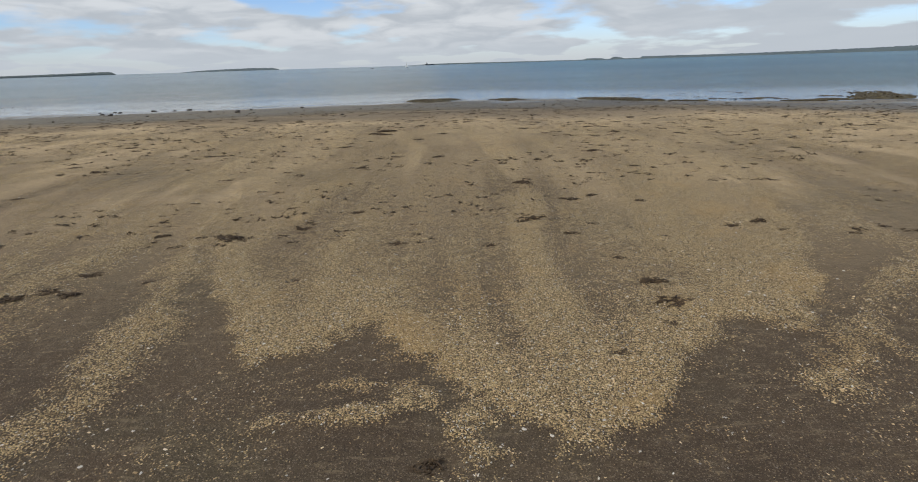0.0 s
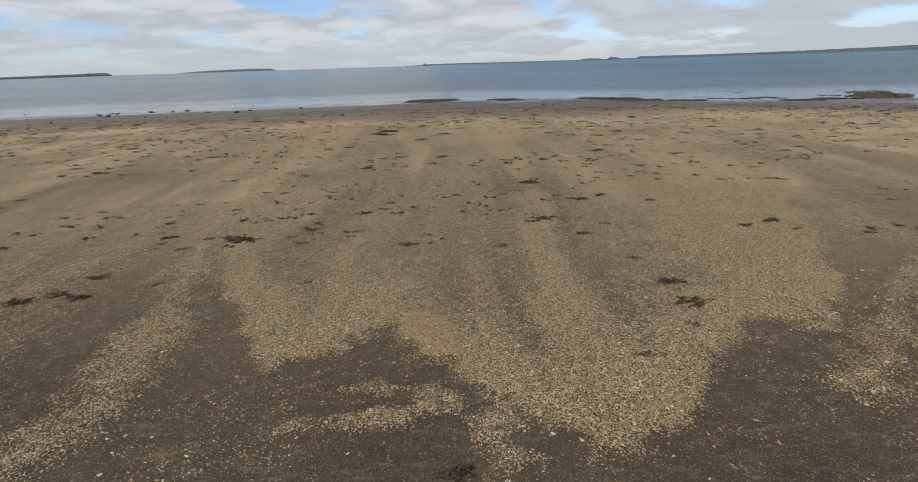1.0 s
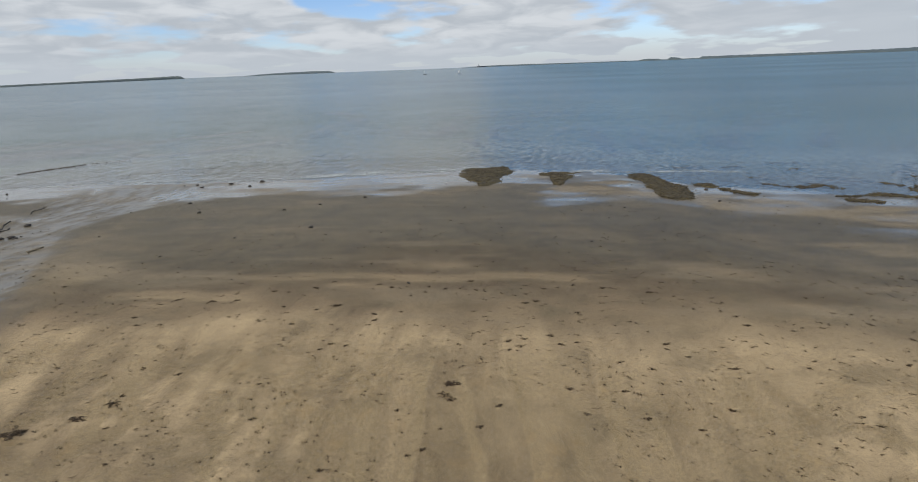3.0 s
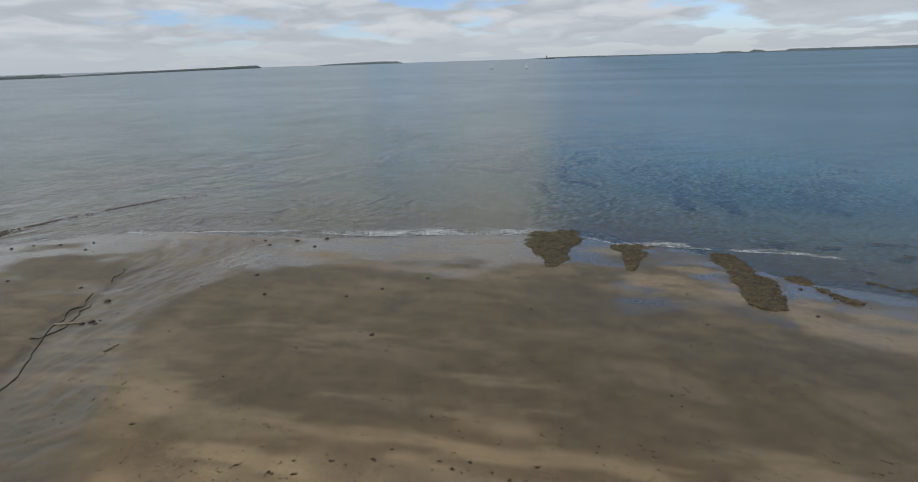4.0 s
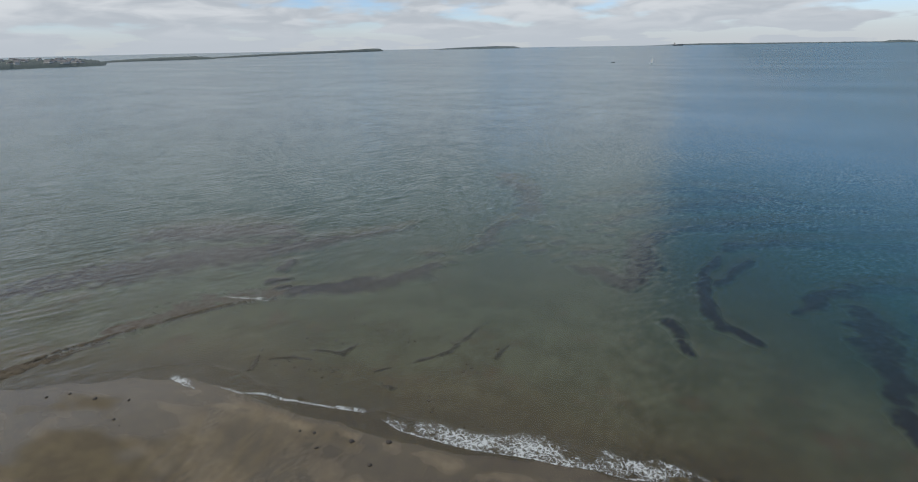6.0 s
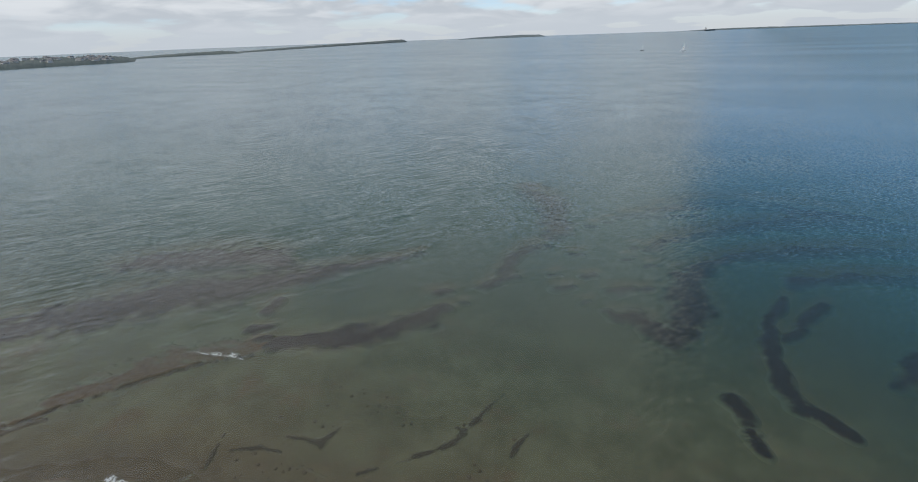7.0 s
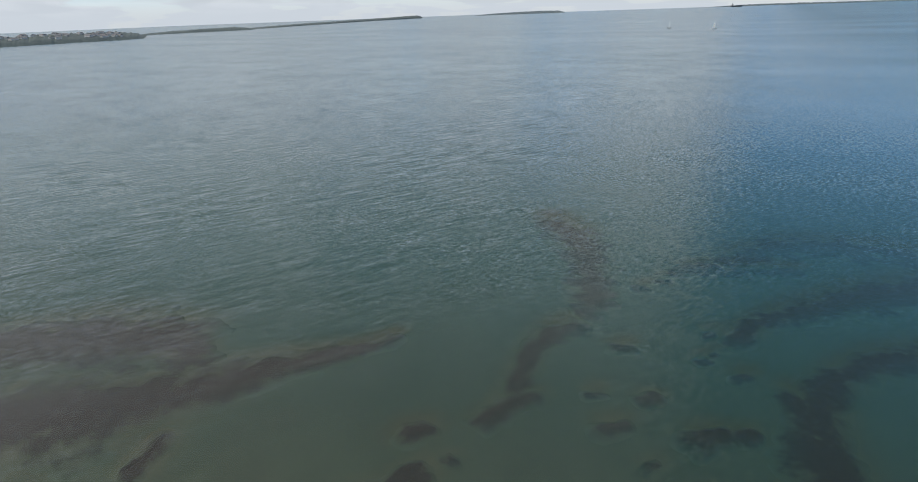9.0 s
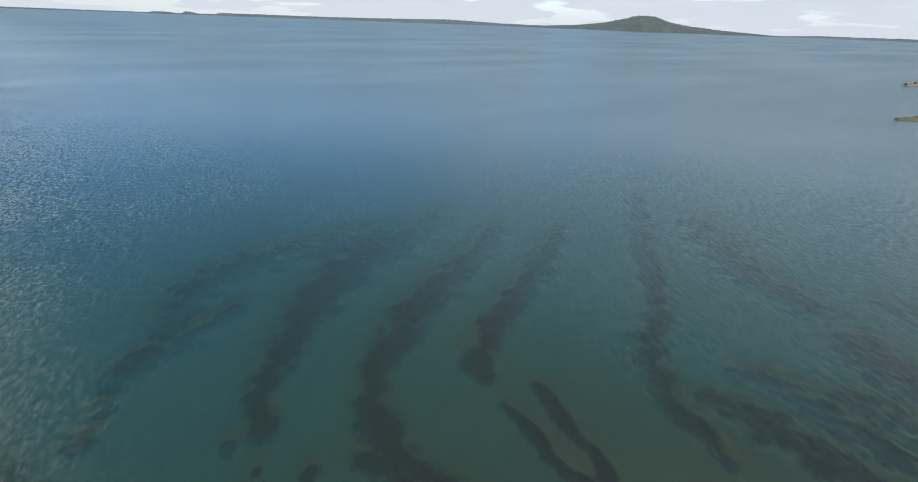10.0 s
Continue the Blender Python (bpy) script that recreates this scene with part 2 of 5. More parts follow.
def outwash(x, y):
    """The fan of braided runnels below the stream, and its ridges."""
    wx, wy = x + 0.9 * (fbm(x * 0.6, y * 0.6, 3, 64) - 0.5), y + 0.9 * (fbm(x * 0.6 + 31, y * 0.6, 3, 65) - 0.5)
    r, a = np.hypot(wx + 24, wy - 16), np.arctan2(wx + 24, wy - 16)
    across = a * np.minimum(r, 26) * 1.0
    ridge = smooth(0.55 * fbm(across * 2.2 + 0.4 * wy, r * 0.35, 4, 66) + 0.45 * fbm(across * 4.6, r * 1.1, 3, 68), 0.47, 0.60)
    mid = np.interp(y, [8, 20, 26, 32, 38, 46], [-16, -24, -28.4, -29.5, -30.5, -32.5])
    half = np.interp(y, [8, 20, 26, 32, 38, 46], [2.0, 3.0, 3.2, 4.2, 7.2, 9.5])
    fan = smooth(np.abs(x - mid) / half + 0.5 * (fbm(x * 0.3, y * 0.3, 3, 67) - 0.5), 1.05, 0.7) * smooth(y, 7, 12) * smooth(y, 47, 45)
    return fan, ridge


def ground_z(x, y):
    z = land_z(x, y)
    fan, ridge = outwash(x, y)
    z = z + 0.045 * fan * (ridge - 0.4) * smooth(y, 44, 37)
    near = smooth(y, 16, 6)
    if np.any(y < 6):
        z = z + 0.022 * grit_cover(x, y) * smooth(y, 6, 2)
    z = z + near * (0.035 * (fbm(x * 0.9, y * 0.35, 3, 61) - 0.5) + 0.022 * (fbm(x * 5, y * 5, 3, 63) - 0.5)) * smooth(np.abs(x - 3), 30, 12)
    return z


# ---- materials ----
def material(name):
    m = bpy.data.materials.new(name)
    m.use_nodes = True
    nt = m.node_tree
    nt.nodes.clear()
    return m, nt


def finish(nt, shader):
    node(nt, "ShaderNodeOutputMaterial", {0: shader})


def attr(nt, name):
    return node(nt, "ShaderNodeAttribute", attribute_name=name).outputs["Fac"]


def noise_node(nt, scale, detail=4.0, rough=0.55, vec=None, out=0):
    ins = {"Scale": scale, "Detail": detail, "Roughness": rough}
    if vec is not None:
        ins["Vector"] = vec
    return node(nt, "ShaderNodeTexNoise", ins).outputs[out]


def position(nt):
    return node(nt, "ShaderNodeNewGeometry").outputs["Position"]


def bed_colour(nt, pos):
    """Olive sea-bed sand, darker with depth."""
    c = mix_col(nt, step_node(nt, noise_node(nt, 0.22, 7, 0.62, pos), 0.35, 0.68), (0.088, 0.090, 0.054, 1), (0.140, 0.142, 0.090, 1))
    rusty = noise_node(nt, 0.13, 6, 0.68, node(nt, "ShaderNodeVectorMath", {0: pos, 1: (40.0, 13.0, 0.0)}, operation="ADD").outputs[0])
    c = mix_col(nt, step_node(nt, rusty, 0.52, 0.70, 0.0, 0.7), c, (0.130, 0.080, 0.052, 1))
    weedy = noise_node(nt, 0.75, 6, 0.7, pos)
    c = mix_col(nt, step_node(nt, weedy, 0.60, 0.74, 0.0, 0.55), c, (0.040, 0.034, 0.022, 1))
    return mix_col(nt, step_node(nt, attr(nt, "sunk"), 0.28, 0.66, 0.0, 0.85), c, (0.052, 0.058, 0.037, 1))


def sand_material():
    m, nt = material("beach_sand")
    pos = position(nt)
    grit, wet, film, pale, bar = attr(nt, "grit"), attr(nt, "wet"), attr(nt, "film"), attr(nt, "pale"), attr(nt, "bar")
    tone = noise_node(nt, 0.7, 5, 0.6, pos)
    grain = noise_node(nt, 260, 2, 0.7, pos)
    streaky = noise_node(nt, 14, 5, 0.65, pos)
    sand = mix_col(nt, step_node(nt, tone, 0.3, 0.7), (0.066, 0.043, 0.026, 1), (0.108, 0.073, 0.043, 1))
    hue = noise_node(nt, 1.3, 5, 0.6, pos)
    sand = mix_col(nt, step_node(nt, hue, 0.52, 0.72, 0.0, 0.35), sand, (0.082, 0.074, 0.038, 1))
    sand = mix_col(nt, pale, sand, (0.72, 0.525, 0.290, 1))
    sand = mix_col(nt, step_node(nt, noise_node(nt, 0.45, 4, 0.6, pos), 0.50, 0.68, 0.0, 0.42), sand, (0.118, 0.100, 0.060, 1))
    sand = mix_col(nt, math_node(nt, "MULTIPLY", step_node(nt, streaky, 0.45, 0.75), 0.35), sand, (0.21, 0.155, 0.095, 1))
    sand = mix_col(nt, math_node(nt, "MULTIPLY", step_node(nt, grain, 0.46, 0.68), 0.4), sand, (0.075, 0.054, 0.036, 1))
    # short dashes across the slope: the shadows of small ripples and shell, painted dark
    dash_shade = noise_node(nt, 1.0, 4, 0.72, node(nt, "ShaderNodeVectorMath", {0: pos, 1: (7.0, 24.0, 1.0)}, operation="MULTIPLY").outputs[0])
    sand = mix_col(nt, math_node(nt, "MULTIPLY", step_node(nt, dash_shade, 0.54, 0.68), 0.5), sand, (0.060, 0.044, 0.026, 1))
    sand = mix_col(nt, math_node(nt, "MULTIPLY", step_node(nt, dash_shade, 0.46, 0.33), 0.28), sand, (0.40, 0.30, 0.175, 1))
    wet_sand = mix_col(nt, step_node(nt, tone, 0.3, 0.7), (0.060, 0.047, 0.022, 1), (0.105, 0.083, 0.038, 1))
    pebbly = noise_node(nt, 2.6, 7, 0.78, pos)
    wet_sand = mix_col(nt, step_node(nt, pebbly, 0.50, 0.72, 0.0, 0.55), wet_sand, (0.036, 0.027, 0.016, 1))
    wet_sand = mix_col(nt, step_node(nt, pebbly, 0.46, 0.28, 0.0, 0.40), wet_sand, (0.165, 0.126, 0.072, 1))
    sand = mix_col(nt, math_node(nt, "MULTIPLY", wet, 0.9), sand, wet_sand)
    sand = mix_col(nt, math_node(nt, "MULTIPLY", film, 0.5), sand, (0.044, 0.038, 0.030, 1))
    sand = mix_col(nt, math_node(nt, "MULTIPLY", bar, step_node(nt, noise_node(nt, 2.2, 6, 0.65, pos), 0.25, 0.7, 0.5, 1.0)), sand, (0.315, 0.250, 0.158, 1))
    sand = mix_col(nt, step_node(nt, attr(nt, "sunk"), 0.0, 0.20), sand, bed_colour(nt, pos))
    dust = node(nt, "ShaderNodeTexVoronoi", {"Vector": pos, "Scale": 240.0, "Randomness": 1.0})
    dtint = node(nt, "ShaderNodeSeparateColor", {0: dust.outputs["Color"]}).outputs
    sand = mix_col(nt, math_node(nt, "MULTIPLY", step_node(nt, dtint[0], 0.79, 0.92), 0.6), sand, (0.26, 0.20, 0.135, 1))
    sand = mix_col(nt, math_node(nt, "MULTIPLY", step_node(nt, dtint[1], 0.76, 0.9), 0.65), sand, (0.034, 0.024, 0.017, 1))
    # broken shell: cells of about 8 mm, cream to tan, with dark sand between
    cell = node(nt, "ShaderNodeTexVoronoi", {"Vector": pos, "Scale": 150.0, "Randomness": 1.0})
    tint = node(nt, "ShaderNodeSeparateColor", {0: cell.outputs["Color"]}).outputs
    shell = mix_col(nt, tint[0], (0.205, 0.130, 0.060, 1), (0.92, 0.675, 0.340, 1))
    shell = mix_col(nt, math_node(nt, "MULTIPLY", step_node(nt, cell.outputs["Distance"], 0.50, 0.74), 0.9), shell, (0.045, 0.032, 0.020, 1))
    shell = mix_col(nt, step_node(nt, tint[1], 0.955, 0.985), shell, (0.75, 0.70, 0.60, 1))
    shell = mix_col(nt, step_node(nt, hue, 0.30, 0.46, 0.34, 0.0), shell, (0.60, 0.370, 0.14, 1))
    present = step_node(nt, math_node(nt, "SUBTRACT", math_node(nt, "ADD", math_node(nt, "MULTIPLY", grit, 1.15), math_node(nt, "MULTIPLY", math_node(nt, "SUBTRACT", streaky, 0.5), 0.7)), tint[2]), -0.1, 0.12)
    colour = mix_col(nt, math_node(nt, "MULTIPLY", present, 0.88), sand, shell)
    h = math_node(nt, "ADD", math_node(nt, "MULTIPLY", grain, 0.35), math_node(nt, "MULTIPLY", math_node(nt, "MULTIPLY", present, math_node(nt, "SUBTRACT", 1.0, cell.outputs["Distance"])), 0.9))
    h = math_node(nt, "ADD", h, math_node(nt, "MULTIPLY", streaky, 0.8))
    bump = node(nt, "ShaderNodeBump", {"Height": h, "Strength": math_node(nt, "SUBTRACT", 0.95, math_node(nt, "ADD", math_node(nt, "MULTIPLY", wet, 0.80), math_node(nt, "MULTIPLY", film, 0.08))), "Distance": 0.014})
    rough = math_node(nt, "SUBTRACT", 0.92, math_node(nt, "ADD", math_node(nt, "MULTIPLY", wet, 0.38), math_node(nt, "MULTIPLY", film, 0.32)))
    finish(nt, node(nt, "ShaderNodeBsdfPrincipled", {"Base Color": colour, "Roughness": rough, "Normal": bump.outputs[0], "IOR": 1.36, "Coat Weight": math_node(nt, "MAXIMUM", math_node(nt, "MULTIPLY", film, 0.72), math_node(nt, "MULTIPLY", wet, 0.03)), "Specular IOR Level": 0.3, "Sheen Weight": 0.05, "Sheen Roughness": 0.55, "Sheen Tint": (1.0, 0.86, 0.66, 1), "Coat Roughness": 0.16, "Coat IOR": 1.38}))
    return m


def sea_material():
    m, nt = material("sea_water")
    pos = position(nt)
    depth = attr(nt, "depth")
    # wave slopes: wavelets in long parallel crests, short ripples along them, and cross chop
    def along(angle, stretch):
        turned = node(nt, "ShaderNodeMapping", {0: pos, "Rotation": (0, 0, radians(-angle))}).outputs[0]
        return node(nt, "ShaderNodeVectorMath", {0: turned, 1: (stretch, 1.0, 1.0)}, operation="MULTIPLY").outputs[0]

    long_, short, cross = along(57, 0.10), along(62, 0.38), along(15, 0.6)
    patch = noise_node(nt, 0.022, 4, 0.6, pos)
    lanes = noise_node(nt, 0.035, 3, 0.55, node(nt, "ShaderNodeMapping", {0: pos, "Rotation": (0, 0, radians(-40)), "Location": (31.0, 7.0, 0.0)}).outputs[0])

    def slope(scale, vec, amount, heading, gain=None):
        v = math_node(nt, "SUBTRACT", noise_node(nt, scale, 2.0, 0.6, vec), 0.5)
        v = math_node(nt, "MULTIPLY", v, amount)
        if gain is not None:
            v = math_node(nt, "MULTIPLY", v, gain)
        return node(nt, "ShaderNodeVectorMath", {0: (math.cos(radians(heading)), math.sin(radians(heading)), 0.0), "Scale": v}, operation="SCALE").outputs[0]

    # the crests pile up over the outer reef and die away off it
    east = node(nt, "ShaderNodeSeparateXYZ", {0: pos}).outputs[0]
    over = step_node(nt, east, -72.0, -26.0, 1.0, 0.10)
    total = slope(1.15, long_, 0.62, -33, math_node(nt, "MULTIPLY", over, step_node(nt, lanes, 0.34, 0.62, 0.3, 1.2)))
    chop = noise_node(nt, 3.3, 3.0, 0.62, along(60, 0.6), out=1)
    chop = node(nt, "ShaderNodeVectorMath", {0: chop, 1: (0.5, 0.5, 0.5)}, operation="SUBTRACT").outputs[0]
    chop = node(nt, "ShaderNodeVectorMath", {0: chop, 1: (0.75, 0.75, 0.0)}, operation="MULTIPLY").outputs[0]
    # cat's-paws: crisp small waves in drifting patches over the deeper water
    paws = math_node(nt, "MULTIPLY", math_node(nt, "MULTIPLY", step_node(nt, attr(nt, "bottom"), 0.5, 1.2, 0.3, 1.1), step_node(nt, east, -36.0, -6.0, 1.0, 0.28)), step_node(nt, noise_node(nt, 0.055, 4, 0.6, pos), 0.36, 0.64, 0.45, 1.5))
    chop = node(nt, "ShaderNodeVectorMath", {0: chop, "Scale": paws}, operation="SCALE").outputs[0]
    for c in (slope(1.9, short, 0.46, -27), slope(2.8, cross, 0.26, -110), slope(0.05, pos, 0.05, -33), chop):
        total = node(nt, "ShaderNodeVectorMath", {0: total, 1: c}, operation="ADD").outputs[0]
    slick = noise_node(nt, 0.011, 4, 0.55, node(nt, "ShaderNodeMapping", {0: pos, "Rotation": (0, 0, radians(12)), "Scale": (0.3, 1.0, 1.0)}).outputs[0])
    calm = step_node(nt, slick, 0.30, 0.70, 0.42, 0.49)
    # the outer channel is ruffled by the breeze
    calm = math_node(nt, "SUBTRACT", calm, step_node(nt, east, -60.0, 90.0, -0.035, 0.12))
    # the thin water over the flats lies still and mirrors more of the sky
    still = step_node(nt, attr(nt, "bottom"), 0.12, 0.55, 1.0, 0.0)
    calm = math_node(nt, "ADD", calm, math_node(nt, "MULTIPLY", still, 0.30))
    gust = math_node(nt, "ADD", step_node(nt, patch, 0.35, 0.65, 0.85, 1.3), math_node(nt, "MULTIPLY", still, 0.35))
    total = node(nt, "ShaderNodeVectorMath", {0: total, "Scale": gust}, operation="SCALE").outputs[0]
    normal = node(nt, "ShaderNodeVectorMath", {0: total, 1: (0.0, 0.0, 1.0)}, operation="ADD").outputs[0]
    normal = node(nt, "ShaderNodeVectorMath", {0: normal}, operation="NORMALIZE").outputs[0]
    murk = math_node(nt, "SUBTRACT", 1.0, math_node(nt, "POWER", 0.66, depth))
    silt = mix_col(nt, step_node(nt, depth, 0.3, 1.7), (0.052, 0.070, 0.044, 1), (0.035, 0.105, 0.105, 1))
    silt = mix_col(nt, step_node(nt, depth, 1.4, 4.0), silt, (0.026, 0.097, 0.126, 1))
    steep = node(nt, "ShaderNodeVectorMath", {0: total, "Scale": 0.8}, operation="SCALE").outputs[0]
    steep = node(nt, "ShaderNodeVectorMath", {0: steep, 1: (0.0, 0.0, 1.0)}, operation="ADD").outputs[0]
    steep = node(nt, "ShaderNodeVectorMath", {0: steep}, operation="NORMALIZE").outputs[0]
    body = node(nt, "ShaderNodeBsdfDiffuse", {0: silt, "Normal": steep})
    clear = node(nt, "ShaderNodeBsdfTransparent", {0: mix_col(nt, step_node(nt, depth, 0.0, 1.5), (0.92, 0.93, 0.88, 1), (0.54, 0.88, 0.84, 1))})
    under = node(nt, "ShaderNodeMixShader", {0: math_node(nt, "MULTIPLY", murk, 0.97), 1: clear, 2: body})
    gloss = node(nt, "ShaderNodeBsdfGlossy", {0: (1, 1, 1, 1), "Roughness": 0.20, "Normal": normal})
    fres = node(nt, "ShaderNodeFresnel", {"IOR": 1.33, "Normal": normal})
    finish(nt, node(nt, "ShaderNodeMixShader", {0: math_node(nt, "MINIMUM", fres, calm), 1: under, 2: gloss}))
    return m


def foam_material():
    """Lacy froth: a net of thin white threads, closed up where it is thick."""
    m, nt = material("sea_foam")
    pos = position(nt)
    froth = attr(nt, "froth")
    warp = node(nt, "ShaderNodeVectorMath", {0: noise_node(nt, 1.3, 4, 0.65, pos, out=1), "Scale": 1.1}, operation="SCALE").outputs[0]
    vec = node(nt, "ShaderNodeVectorMath", {0: pos, 1: warp}, operation="ADD").outputs[0]
    big = node(nt, "ShaderNodeTexVoronoi", {"Vector": vec, "Scale": 2.2}, feature="DISTANCE_TO_EDGE").outputs[0]
    small = node(nt, "ShaderNodeTexVoronoi", {"Vector": vec, "Scale": 4.6}, feature="DISTANCE_TO_EDGE").outputs[0]
    ragged = noise_node(nt, 2.2, 5, 0.7, pos)
    rag = math_node(nt, "MULTIPLY", math_node(nt, "SUBTRACT", ragged, 0.5), 1.5)
    thick = math_node(nt, "MAXIMUM", math_node(nt, "ADD", froth, math_node(nt, "MULTIPLY", rag, step_node(nt, froth, 0.0, 0.35))), 0.0)
    t1 = step_node(nt, math_node(nt, "SUBTRACT", math_node(nt, "MULTIPLY", thick, 0.15), big), -0.01, 0.05)
    t2 = step_node(nt, math_node(nt, "SUBTRACT", math_node(nt, "MULTIPLY", thick, 0.15), small), 0.0, 0.06)
    solid = step_node(nt, thick, 1.4, 1.9)
    a = math_node(nt, "MAXIMUM", math_node(nt, "MAXIMUM", t1, math_node(nt, "MULTIPLY", t2, 0.7)), solid)
    a = math_node(nt, "MULTIPLY", a, step_node(nt, thick, 0.08, 0.32, 0.0, 0.93))
    white = node(nt, "ShaderNodeBsdfDiffuse", {0: (0.58, 0.60, 0.58, 1)})
    clear = node(nt, "ShaderNodeBsdfTransparent")
    finish(nt, node(nt, "ShaderNodeMixShader", {0: a, 1: clear, 2: white}))
    return m


def kelp_material(name, dark, light):
    m, nt = material(name)
    pos = position(nt)
    n1 = noise_node(nt, 0.9, 5, 0.65, pos)
    n2 = noise_node(nt, 5.0, 4, 0.65, pos)
    weed = mix_col(nt, step_node(nt, n2, 0.42, 0.78), (*dark, 1), (*light, 1))
    dense = attr(nt, "dense")
    n3 = noise_node(nt, 2.3, 5, 0.7, pos)
    ragged = math_node(nt, "ADD", math_node(nt, "MULTIPLY", math_node(nt, "SUBTRACT", n1, 0.5), 2.2), math_node(nt, "MULTIPLY", math_node(nt, "SUBTRACT", n3, 0.5), 2.6))
    ragged = math_node(nt, "ADD", ragged, math_node(nt, "MULTIPLY", math_node(nt, "SUBTRACT", n2, 0.5), 1.2))
    thick = math_node(nt, "ADD", math_node(nt, "MULTIPLY", dense, 2.4), math_node(nt, "MULTIPLY", ragged, step_node(nt, dense, 0.0, 0.4)))
    c = mix_col(nt, step_node(nt, thick, 0.04, 1.25), bed_colour(nt, pos), weed)
    b = node(nt, "ShaderNodeBump", {"Height": n2, "Strength": 0.3, "Distance": 0.1})
    finish(nt, node(nt, "ShaderNodeBsdfPrincipled", {"Base Color": c, "Roughness": 0.85, "Normal": b.outputs[0]}))
    return m


def chip_material():
    m, nt = material("shell_chips")
    rnd = node(nt, "ShaderNodeNewGeometry").outputs["Random Per Island"]
    ramp = node(nt, "ShaderNodeValToRGB", {0: rnd})
    stops = ((0.0, (0.022, 0.015, 0.010)), (0.30, (0.130, 0.085, 0.042)), (0.62, (0.470, 0.310, 0.140)), (0.90, (0.78, 0.59, 0.33)), (0.985, (0.78, 0.74, 0.66)))
    while len(ramp.color_ramp.elements) < len(stops):
        ramp.color_ramp.elements.new(0.5)
    for e, (at, c) in zip(ramp.color_ramp.elements, stops):
        e.position, e.color = at, (*c, 1)
    finish(nt, node(nt, "ShaderNodeBsdfPrincipled", {"Base Color": ramp.outputs[0], "Roughness": 0.65}))
    return m


def mottled(name, colours, scale, rough=0.85, bump=0.4, dist=0.03, detail=6.0):
    m, nt = material(name)
    pos = node(nt, "ShaderNodeTexCoord").outputs["Object"]
    n1 = noise_node(nt, scale, detail, 0.6, pos)
    n2 = noise_node(nt, scale * 7, 4, 0.65, pos)
    rnd = node(nt, "ShaderNodeNewGeometry").outputs["Random Per Island"]
    c = mix_col(nt, step_node(nt, n1, 0.32, 0.68), (*colours[0], 1), (*colours[1], 1))
    c = mix_col(nt, step_node(nt, n2, 0.5, 0.78), c, (*colours[2], 1))
    c = mix_col(nt, math_node(nt, "MULTIPLY", rnd, 0.35), c, (*colours[0], 1))
    b = node(nt, "ShaderNodeBump", {"Height": math_node(nt, "ADD", n1, n2), "Strength": bump, "Distance": dist})
    finish(nt, node(nt, "ShaderNodeBsdfPrincipled", {"Base Color": c, "Roughness": rough, "Normal": b.outputs[0]}))
    return m


SAND, SEA, FOAM = sand_material(), sea_material(), foam_material()
KELP = kelp_material("drowned_kelp", (0.013, 0.008, 0.007), (0.046, 0.026, 0.020))
SHELF = kelp_material("drowned_shelf", (0.085, 0.050, 0.029), (0.165, 0.105, 0.060))
WEEDY = kelp_material("weedy_rock", (0.042, 0.034, 0.022), (0.092, 0.071, 0.044))
REEF_ROCK = mottled("algae_rock", ((0.034, 0.025, 0.012), (0.135, 0.104, 0.042), (0.25, 0.205, 0.095)), 1.6, 0.85, 1.0, 0.07)
COBBLE = mottled("weedy_cobble", ((0.022, 0.016, 0.009), (0.135, 0.100, 0.042), (0.29, 0.235, 0.125)), 3.0, 0.8, 0.6, 0.03)
TURF = mottled("spit_turf", ((0.085, 0.080, 0.040), (0.150, 0.140, 0.062), (0.26, 0.22, 0.14)), 0.10, 0.9, 0.4, 0.2)
GRAVEL = mottled("spit_gravel", ((0.21, 0.17, 0.125), (0.33, 0.28, 0.21), (0.13, 0.11, 0.08)), 0.08, 0.9, 0.4, 0.2)
LEDGE = mottled("brown_ledge_rock", ((0.040, 0.031, 0.018), (0.095, 0.072, 0.040), (0.160, 0.125, 0.072)), 0.8, 0.8, 0.8, 0.08)
STONE = mottled("dark_stone", ((0.035, 0.028, 0.022), (0.075, 0.06, 0.045), (0.12, 0.10, 0.08)), 6.0, 0.7, 0.5, 0.01)
WEED = mottled("dry_seaweed", ((0.040, 0.024, 0.012), (0.105, 0.064, 0.029), (0.19, 0.13, 0.065)), 30.0, 0.75, 0.6, 0.004)
SHELL = mottled("bleached_shell", ((0.55, 0.48, 0.38), (0.72, 0.68, 0.60), (0.80, 0.78, 0.72)), 40.0, 0.55, 0.3, 0.002)
CHIPS = chip_material()
BANK = mottled("wet_bank_sand", ((0.026, 0.020, 0.013), (0.060, 0.046, 0.029), (0.120, 0.095, 0.062)), 5.0, 0.6, 0.6, 0.02)
WOOD = mottled("bleached_driftwood", ((0.22, 0.18, 0.12), (0.36, 0.30, 0.21), (0.16, 0.12, 0.08)), 9.0, 0.85, 0.5, 0.01)
# distant land: leaf colours shifted pale and bluish, so they hold the air's haze
HAZY_BUSH = mottled("hazy_bush", ((0.075, 0.098, 0.095), (0.105, 0.130, 0.115), (0.150, 0.165, 0.145)), 0.012, 0.95, 0.3, 4.0)
